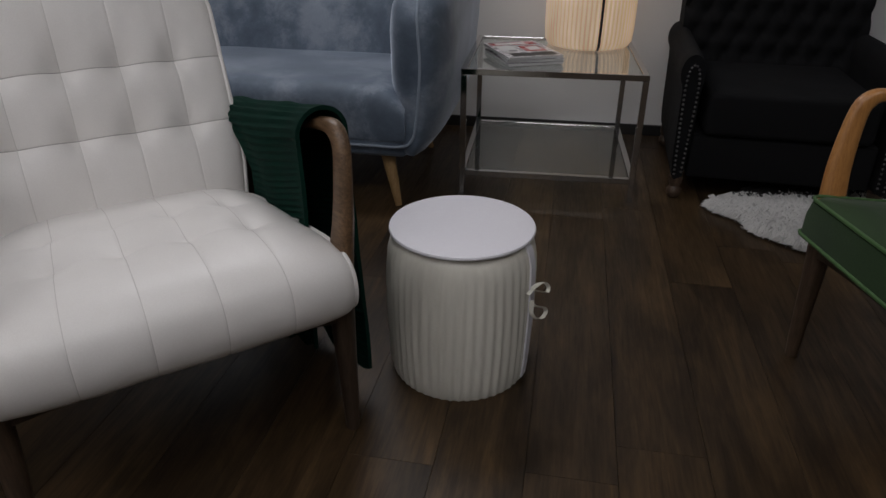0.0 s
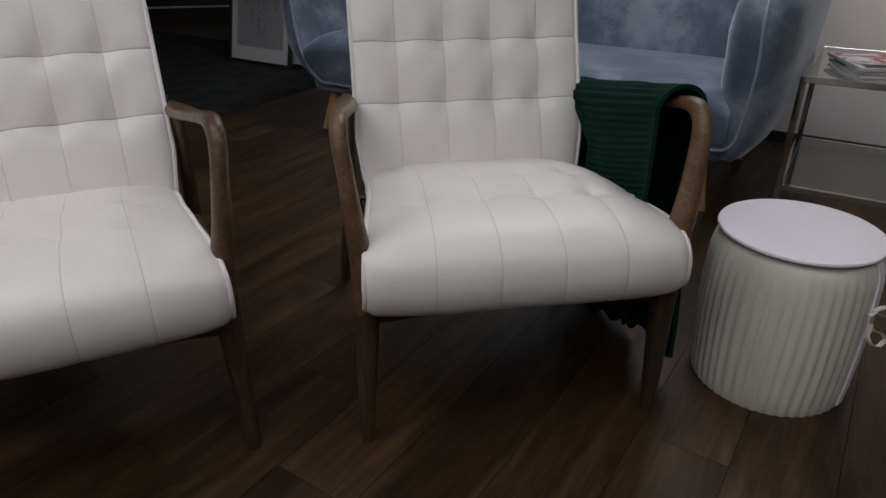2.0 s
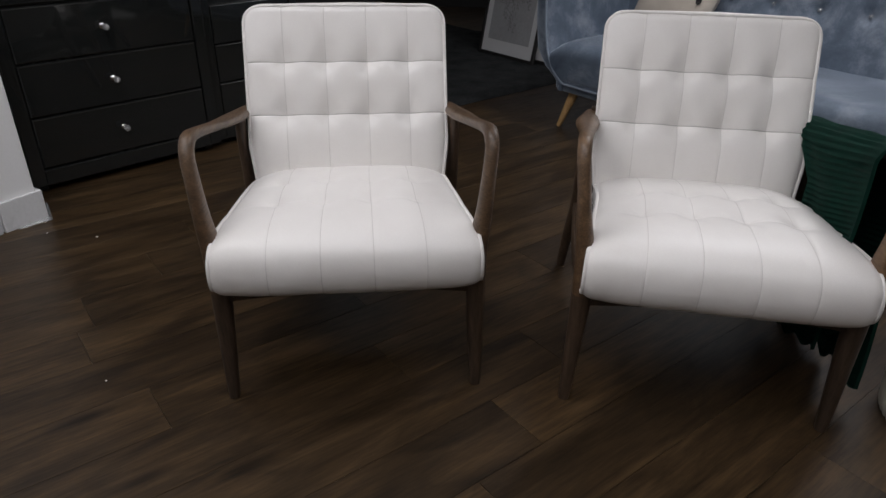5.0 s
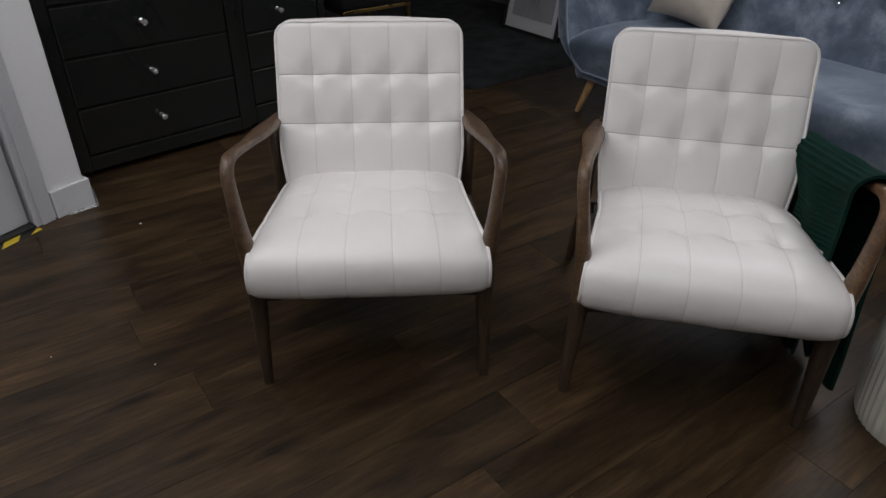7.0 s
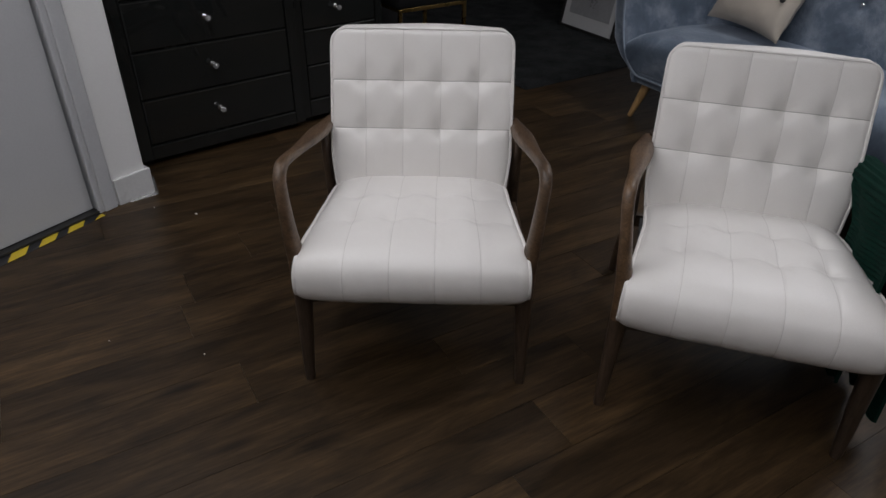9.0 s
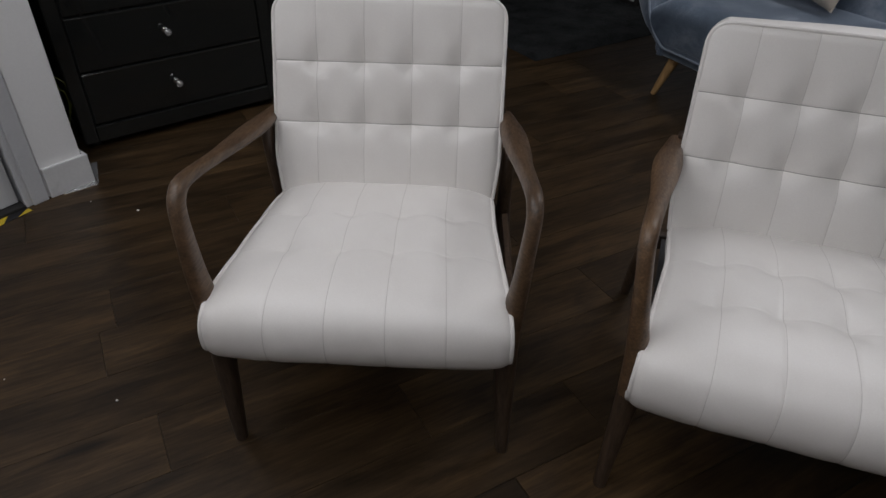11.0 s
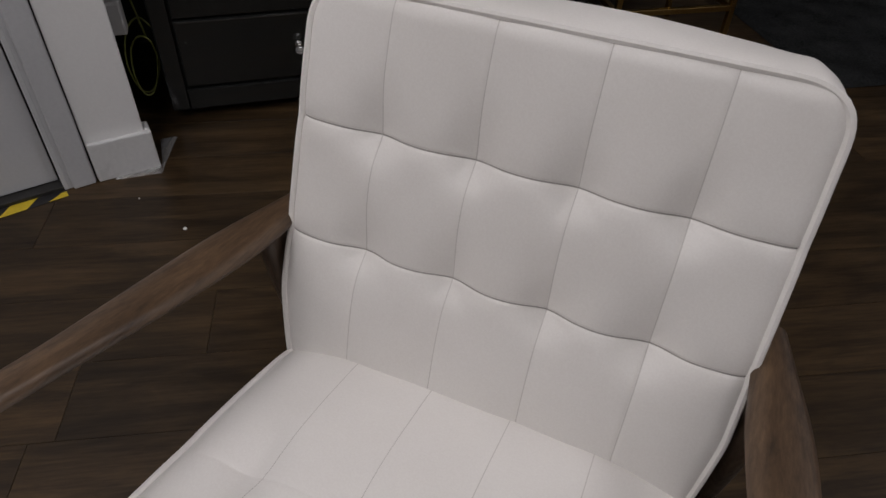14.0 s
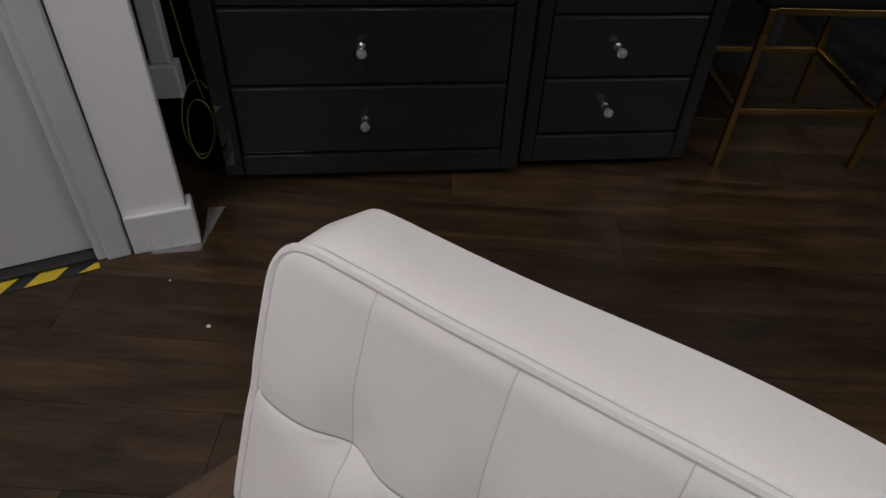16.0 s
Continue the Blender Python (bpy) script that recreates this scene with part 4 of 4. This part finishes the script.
def knob(parent, x, z):
    b = revolve(bmesh.new(), [(0.0105, 0), (0.0105, 0.003), (0.005, 0.006), (0.004, 0.012), (0.0042, 0.022), (0.0075, 0.024), (0.008, 0.027), (0.004, 0.0275)], 14)
    k = part("knob", b, NICKEL, parent, "crystal knob on a chrome stem", m=pose(x, 0, z, 90, 0, 0))
    c = revolve(bmesh.new(), [(0.0055, 0.0276), (0.0105, 0.034), (0.0135, 0.042), (0.0095, 0.050), (0.003, 0.0525)], 8)
    part("crystal", c, CRYSTAL, k, "faceted clear crystal", smooth=False)


def drawers(name, x0, x1, front, depth, top, bounds, knob_x, label, stile):
    root = tagged(empty(name, DRAW @ Matrix.Translation((0, front, 0))), label, "chest of drawers")
    body = boxed(x0, x1, 0.004, depth, 0.03, top - 0.016, 0.002)
    part("body", body, BLACK_FRAME, root, smooth=False)
    for a, c in ((x0, x0 + stile), (x1 - stile, x1)):
        part("stile", boxed(a, c, -0.016, 0.0035, 0.03, top - 0.0165, 0.005, 2), BLACK_GLASS, root)
    part("plinth", boxed(x0 + stile + 0.0005, x1 - stile - 0.0005, -0.016, 0.0035, 0.03, bounds[0] - 0.003, 0.005, 2), BLACK_GLASS, root)
    part("top", boxed(x0 - 0.008, x1 + 0.008, -0.022, depth + 0.002, top - 0.0155, top, 0.003), BLACK_GLASS, root)
    for x in (x0 + 0.03, x1 - 0.06):
        for y in (0.03, depth - 0.06):
            part("foot", boxed(x, x + 0.03, y, y + 0.03, 0, 0.0236, 0.002), BLACK_FRAME, root)
    for a, c in zip(bounds, bounds[1:]):
        d = part("drawer", boxed(x0 + stile + 0.004, x1 - stile - 0.004, -0.013, 0.0036, a + 0.003, c - 0.003, 0.006, 2), BLACK_GLASS, root, "black mirrored drawer front")
        part("edge_strip", boxed(x0 + stile + 0.008, x1 - stile - 0.008, -0.0145, -0.0128, c - 0.0105, c - 0.0065, 0.0006), EDGE, d, "bright bevelled edge")
        knob(d, knob_x, (a + c) / 2 + 0.004)
        for o in d.children:
            if o.name.startswith("knob"):
                o.location.y = -0.013
    return root


drawers("chest_of_drawers", 0.012, 0.819, -0.04, 0.42, 0.945, (0.097, 0.2985, 0.5, 0.7015, 0.903), 0.396, "tall black mirrored chest of drawers with crystal knobs", 0.05)
drawers("bedside_drawers", 0.831, 1.319, -0.008, 0.40, 0.675, (0.12, 0.292, 0.464, 0.636), 1.05, "small black mirrored bedside drawers with crystal knobs", 0.038)


def white_box():
    b = boxed(0, 0.2, 0, 0.13, 0.0, 0.09, 0.006, 2)
    root = tagged(part("storage_box", b, PLASTIC, m=DRAW @ pose(0.93, 0.1, 0.676)), "small white ribbed box on the black bedside drawers", "box")
    for k in range(9):
        part("rib", boxed(0.012 + k * 0.021, 0.018 + k * 0.021, -0.004, -0.0005, 0.006, 0.084, 0.001), PLASTIC, root)


white_box()


def brass_stool():
    root = tagged(empty("brass_stool", DRAW @ pose(1.419, -0.036, 0, 0, 0, -4)), "low stool with a brass frame and black seat", "stool")
    W, D, t = 0.432, 0.41, 0.019
    for x in (0, W - t):
        for y in (0, D - t):
            part("leg", boxed(x, x + t, y, y + t, 0, 0.484, 0.002), BRASS, root)
    for z in (0.182, 0.468):
        for y in (0, D - t):
            part("rail", boxed(t + 0.0005, W - t - 0.0005, y + 0.001, y + t - 0.001, z, z + t, 0.002), BRASS, root)
        for x in (0, W - t):
            part("rail", boxed(x + 0.001, x + t - 0.001, t + 0.0005, D - t - 0.0005, z, z + t, 0.002), BRASS, root)
    part("seat", boxed(-0.01, W + 0.01, -0.01, D + 0.01, 0.4845, 0.56, 0.02, 4), CHARCOAL, root, "black padded seat", smooth="soft")


brass_stool()


def cables():
    loops = []
    for k in range(2):
        pts = []
        for i in range(9):
            g = 2 * math.pi * i / 8 + 0.6 * k
            pts.append((-2.96 - 0.012 * k + 0.014 * math.sin(g * 2 + k), 0.437 + (0.036 + 0.010 * k) * math.cos(g) * (1 + 0.2 * math.sin(g)), 0.17 + 0.02 * k + (0.088 + 0.022 * k) * math.sin(g + 0.3)))
        loops.append(pts)
    root = tagged(part("cable_coil", tube(loops[0], 0.0024), CABLE), "yellow-green cable coil hanging beside the black drawers", "cable")
    for pts in loops[1:]:
        part("loop", tube(pts, 0.0024), CABLE, root)
    part("tail", tube([(-2.965, 0.458, 0.25), (-2.97, 0.446, 0.33), (-2.975, 0.434, 0.44), (-2.985, 0.42, 0.75), (-2.985, 0.42, 1.1)], 0.0024), CABLE, root)
    trunk = tagged(part("cable_trunking", boxed(-2.985, -2.945, 0.355, 0.405, 0.36, 2.2, 0.004), PLASTIC), "pale plastic cable trunking in the dark recess", "trunking")
    part("cover_strip", boxed(-2.9445, -2.9405, 0.36, 0.40, 0.365, 2.19, 0.001), PLASTIC, trunk)
    sock = tagged(part("socket_box", boxed(-2.985, -2.935, 0.342, 0.418, 0.272, 0.3595, 0.004), PLASTIC), "white plastic socket box under the cable trunking", "socket")
    part("faceplate", boxed(-2.9345, -2.931, 0.346, 0.414, 0.276, 0.356, 0.001), PLASTIC, sock)


cables()


# ---- rugs ----
def pile_rug():
    b = bmesh.new()
    n, q = 150, 120
    L, W = 2.6, 1.7
    f = lambda u, v: (L * u, W * v, (0.016 + 0.011 * noise.noise((u * L * 8, v * W * 8, 0)) + 0.005 * noise.noise((u * L * 45, v * W * 45, 4))) * min(1, min(u, 1 - u, v, 1 - v) * 60 + 0.15))
    grid_skin(b, f, [i / n for i in range(n + 1)], [i / q for i in range(q + 1)])
    tagged(part("rug", b, PILE, m=pose(-2.6, 2.55, 0.0, 0, 0, 173) @ Matrix.Diagonal((1, -1, 1, 1))), "dark grey deep-pile rug lying on the plank floor", "rug")


pile_rug()


def fur_rug():
    rng = random.Random(5)
    m = pose(1.35, 2.28, 0)
    verts, faces, mats = [], [], []
    for _ in range(42000):
        g, r = rng.uniform(0, 2 * math.pi), math.sqrt(rng.random())
        e = 1 + 0.08 * math.sin(g * 5) + 0.05 * math.sin(g * 9 + 1)
        x, y = 0.42 * r * e * math.cos(g), 0.29 * r * e * math.sin(g)
        a = g + rng.uniform(-0.9, 0.9)
        ln = rng.uniform(0.025, 0.055)
        dx, dy = math.cos(a) * ln, math.sin(a) * ln
        wx, wy = -math.sin(a) * 0.0011, math.cos(a) * 0.0011
        h = rng.uniform(0.004, 0.03)
        i = len(verts)
        z0 = 0.006
        verts += [(x - wx, y - wy, z0), (x + wx, y + wy, z0), (x + dx * 0.6, y + dy * 0.6, z0 + h), (x + dx, y + dy, z0 + h * 0.45)]
        faces.append((i, i + 1, i + 2))
        faces.append((i + 1, i + 3, i + 2))
        dark = y > 0.11 + 0.10 * noise.noise((x * 6, y * 6, 0)) + 0.06 * rng.random() - 0.12 * (x + 0.1)
        mats += [1 if dark else 0] * 2
    me = bpy.data.meshes.new("fur")
    me.from_pydata(verts, [], faces)
    for one in (FUR_WHITE, FUR_DARK):
        me.materials.append(one)
    me.polygons.foreach_set("material_index", mats)
    b = bmesh.new()
    rings = [[(0.42 * k * (1 + 0.08 * math.sin(g * 5) + 0.05 * math.sin(g * 9 + 1)) * math.cos(g), 0.29 * k * (1 + 0.08 * math.sin(g * 5) + 0.05 * math.sin(g * 9 + 1)) * math.sin(g), z) for g in [2 * math.pi * i / 48 for i in range(48)]] for k, z in ((1.0, 0.001), (0.99, 0.006), (0.5, 0.0065), (0.02, 0.0065))]
    ring_skin(b, rings)
    root = tagged(part("fur_rug", b, FUR_WHITE, m=m), "shaggy white fur rug with dark patches under the dark armchair", "rug")
    ob = new("fur", me)
    ob.parent = root
    tagged(ob, kind="stuff")


fur_rug()


# ---- dark club armchair ----
def club_chair():
    root = tagged(empty("club_chair", pose(0.84, 2.47, 0, 0, 0, -13)), "charcoal fabric club armchair with buttoned back and nailhead arms", "armchair")
    X0, X1 = -0.13, 0.68
    for s in (0, 1):
        b = bmesh.new()
        rings = []
        for i in range(16):
            y = -0.03 + 0.72 * i / 15
            pts = [(0.10, 0.09), (0.115, 0.3), (0.118, 0.40), (0.128, 0.455), (0.115, 0.505), (0.075, 0.53), (0.03, 0.52), (0.004, 0.485), (0.005, 0.445), (0.022, 0.41), (0.026, 0.3), (0.04, 0.09)]
            pts = [tuple(q) for q in curve_points([*pts, pts[0]], 3)[:-1]]
            e = 0.64 if i == 0 else 0.68
            rings.append([((X0 + 0.065 + (x - 0.065) * e) if s == 0 else (X1 - 0.065 - (x - 0.065) * e), y, 0.3 + (z - 0.3) * (0.985 if i == 0 else 1)) for x, z in pts])
        ring_skin(b, rings)
        arm = part("arm", b, CHARCOAL, root)
        line = curve_points([(0.052, 0.10), (0.040, 0.3), (0.035, 0.42), (0.045, 0.475), (0.068, 0.492), (0.092, 0.475), (0.104, 0.42), (0.100, 0.3), (0.088, 0.10)], 60)
        walked, last = 0.0, line[0]
        stud = bmesh.new()
        bmesh.ops.create_icosphere(stud, subdivisions=1, radius=0.0048)
        mesh_ob = None
        for p in line:
            walked += float(np.linalg.norm(p - last))
            last = p
            if walked < 0.0155 and mesh_ob is not None:
                continue
            walked = 0.0
            q = 0.067 + (p[0] - 0.067) * 0.62
            x = X0 + q if s == 0 else X1 - q
            if mesh_ob is None:
                mesh_ob = part("stud", stud, STUD, arm, m=pose(x, -0.031, p[1]))
            else:
                o = new("stud", mesh_ob.data)
                o.parent, o.matrix_basis = arm, pose(x, -0.031, p[1])
    part("seat_cushion", boxed(X0 + 0.13, X1 - 0.13, -0.035, 0.55, 0.25, 0.405, 0.022, 5), CHARCOAL, root, smooth="soft")
    part("front_rail", boxed(X0 + 0.1, X1 - 0.1, -0.01, 0.62, 0.085, 0.246, 0.012, 3), CHARCOAL, root, smooth="soft")
    xs, zs = [X0 + 0.06 + (X1 - X0 - 0.12) * i / 70 for i in range(71)], [0.37 + 0.65 * i / 60 for i in range(61)]

    def face(z, x):
        y = 0.50 + (z - 0.4) * 0.2
        cx = (X0 + X1) / 2
        for i in range(-4, 5):
            for j in range(7):
                q, w = cx + 0.085 * i + (0.0425 if j % 2 else 0), 0.44 + 0.08 * j
                y += 0.02 * math.exp(-((x - q) ** 2 + (z - w) ** 2) / 0.0006)
        a, c = (x - cx) / 0.085, (z - 0.44) / 0.08
        d = min(abs(((a - c / 2 + 0.5) % 1) - 0.5), abs(((a + c / 2 + 0.5) % 1) - 0.5))
        return (x, y + 0.007 * math.exp(-(d / 0.06) ** 2), z)

    b = bmesh.new()
    a = outline(grid_skin(b, face, zs, xs))
    c = outline(grid_skin(b, lambda z, x: (x, 0.70 + (z - 0.4) * 0.12, z), zs, xs))
    stitch(b, [*a, a[0]], [*c, c[0]])
    part("backrest", b, CHARCOAL, root)
    for x in (X0 + 0.07, X1 - 0.07):
        for y in (0.0, 0.62):
            leg = revolve(bmesh.new(), [(0.016, 0), (0.026, 0.012), (0.028, 0.03), (0.018, 0.045), (0.024, 0.06), (0.026, 0.084)], 18)
            part("leg", leg, WALNUT_SHADED, root, "turned dark wooden foot", m=pose(x, y, 0))


club_chair()


# ---- framed prints leaning beside the sofa ----
def framed_print(m, w, h, frame_mat, seed, label):
    root = tagged(empty("framed_print", m), label, "picture")
    t = 0.022
    part("frame_side", boxed(0, t, 0, 0.024, 0, h, 0.002), frame_mat, root)
    part("frame_side", boxed(w - t, w, 0, 0.024, 0, h, 0.002), frame_mat, root)
    part("frame_rail", boxed(t + 0.0005, w - t - 0.0005, 0, 0.024, 0, t, 0.002), frame_mat, root)
    part("frame_rail", boxed(t + 0.0005, w - t - 0.0005, 0, 0.024, h - t, h, 0.002), frame_mat, root)
    part("mount", boxed(t - 0.004, w - t + 0.004, 0.010, 0.02, t - 0.004, h - t + 0.004, 0), MATBOARD, root, "white card mount", smooth=False)
    part("print", boxed(0.075, w - 0.075, 0.0085, 0.0098, 0.11, h - 0.09, 0), PRINT, root, "grey botanical print", smooth=False)
    rng = random.Random(seed)
    b = bmesh.new()
    for k in range(13):
        x = 0.12 + (w - 0.24) * (k + rng.uniform(-0.3, 0.3)) / 12
        z, end = h - 0.09, 0.14 + rng.uniform(0, 0.2) + 0.25 * abs(k - 6) / 6
        while z > end:
            z -= rng.uniform(0.006, 0.014)
            for s in (-1, 1):
                if rng.random() < 0.75:
                    a, ln = rng.uniform(0.3, 1.1), rng.uniform(0.006, 0.014)
                    px, pz = x + s * rng.uniform(0.001, 0.008), z
                    d = Vector((s * math.sin(a), 0, -math.cos(a))) * ln
                    n2 = Vector((d.z, 0, -d.x)) * 0.28
                    q = [Vector((px, 0.0078, pz)), Vector((px, 0.0078, pz)) + d * 0.5 + n2, Vector((px, 0.0078, pz)) + d, Vector((px, 0.0078, pz)) + d * 0.5 - n2]
                    b.faces.new([b.verts.new(v) for v in q])
    leaves = part("leaf_pattern", b, INK, root, "black hanging leaf sprays", smooth=False)
    tagged(leaves, kind="stuff")


framed_print(pose(-3.433, 3.766, 0.018, -11, 0, -9.2), 0.572, 0.80, SKIRT_DARK, 3, "black framed botanical print leaning beside the sofa")
framed_print(pose(-3.02, 3.77, 0.018, -9, 0, -9.2), 0.5, 0.70, SKIRT_DARK, 8, "black framed print leaning behind another picture")


# ---- far things ----
def far_cabinet():
    root = tagged(empty("low_cabinet", pose(-5.05, 5.33, 0, 0, 0, 36)), "long low dark cabinet with pale glass shelf edges", "cabinet")
    part("plinth", boxed(-0.8, 0.8, 0.03, 0.4, 0, 0.10, 0.004), SKIRT_DARK, root)
    for z in (0.1005, 0.185):
        part("glass_shelf", boxed(-0.82, 0.82, 0, 0.42, z, z + 0.014, 0.002), PLASTIC, root, "pale glass shelf")
    part("carcass", boxed(-0.8, 0.8, 0.05, 0.4, 0.1155, 0.184, 0.003), SKIRT_DARK, root)
    part("body", boxed(-0.8, 0.8, 0.03, 0.4, 0.2, 0.62, 0.006), BLACK_FRAME, root)


far_cabinet()


def pedestal():
    root = tagged(empty("display_pedestal", pose(-3.95, 2.40, 0, 0, 0, 80)), "white painted display pedestal behind the brass stool", "pedestal")
    part("base", boxed(-0.09, 0.09, 0.0, 0.18, 0, 0.05, 0.003), WHITE_TRIM, root)
    part("column", boxed(-0.08, 0.08, 0.01, 0.17, 0.0505, 0.75, 0.004), WALL, root)
    part("top", boxed(-0.095, 0.095, -0.005, 0.185, 0.7505, 0.78, 0.004), WHITE_TRIM, root)


pedestal()


# ---- floor planks ----
def planks():
    rng = random.Random(11)
    W, L, g = 0.178, 1.22, 0.0005
    turn = Matrix.Rotation(radians(90 + ROOM), 4, "Z")

    def piece(bm, x0, x1, y0, y1):
        c = 0.0002
        lo = [(x0 + g, y0 + g, -0.01), (x1 - g, y0 + g, -0.01), (x1 - g, y1 - g, -0.01), (x0 + g, y1 - g, -0.01)]
        mid = [(x, y, -c) for x, y, _ in lo]
        hi = [(x0 + g + c, y0 + g + c, 0), (x1 - g - c, y0 + g + c, 0), (x1 - g - c, y1 - g - c, 0), (x0 + g + c, y1 - g - c, 0)]
        ring_skin(bm, [lo, mid, hi])

    b = bmesh.new()
    piece(b, -L / 2, L / 2, -W / 2, W / 2)
    me = bpy.data.meshes.new("plank")
    bmesh.ops.recalc_face_normals(b, faces=b.faces)
    b.to_mesh(me)
    b.free()
    me.materials.append(PLANK)
    near = []
    for r in range(-46, 47):
        y = (r + 0.5) * W + 0.110
        shift = {-2: 0.594, 10: 0.53}.get(r, rng.uniform(0, L))
        for c in range(-8, 9):
            x = c * L + shift
            p = turn @ Vector((x, y, 0))
            if not (-7.9 < p.x < 4.4 and -4.2 < p.y < 7.0):
                continue
            near.append(((p - Vector((-1.1, 1.1, 0))).length, x, y))
    near.sort()
    for d, x, y in near[:290]:
        ob = new("plank", me)
        ob.parent = floor
        ob.matrix_basis = turn @ Matrix.Translation((x, y, 0))
    b = bmesh.new()
    for d, x, y in near[290:]:
        piece(b, x - L / 2, x + L / 2, y - W / 2, y + W / 2)
    rest = part("plank_rest", b, PLANK_FAR, floor, smooth=False, m=turn)
    tagged(rest, kind="stuff")


planks()
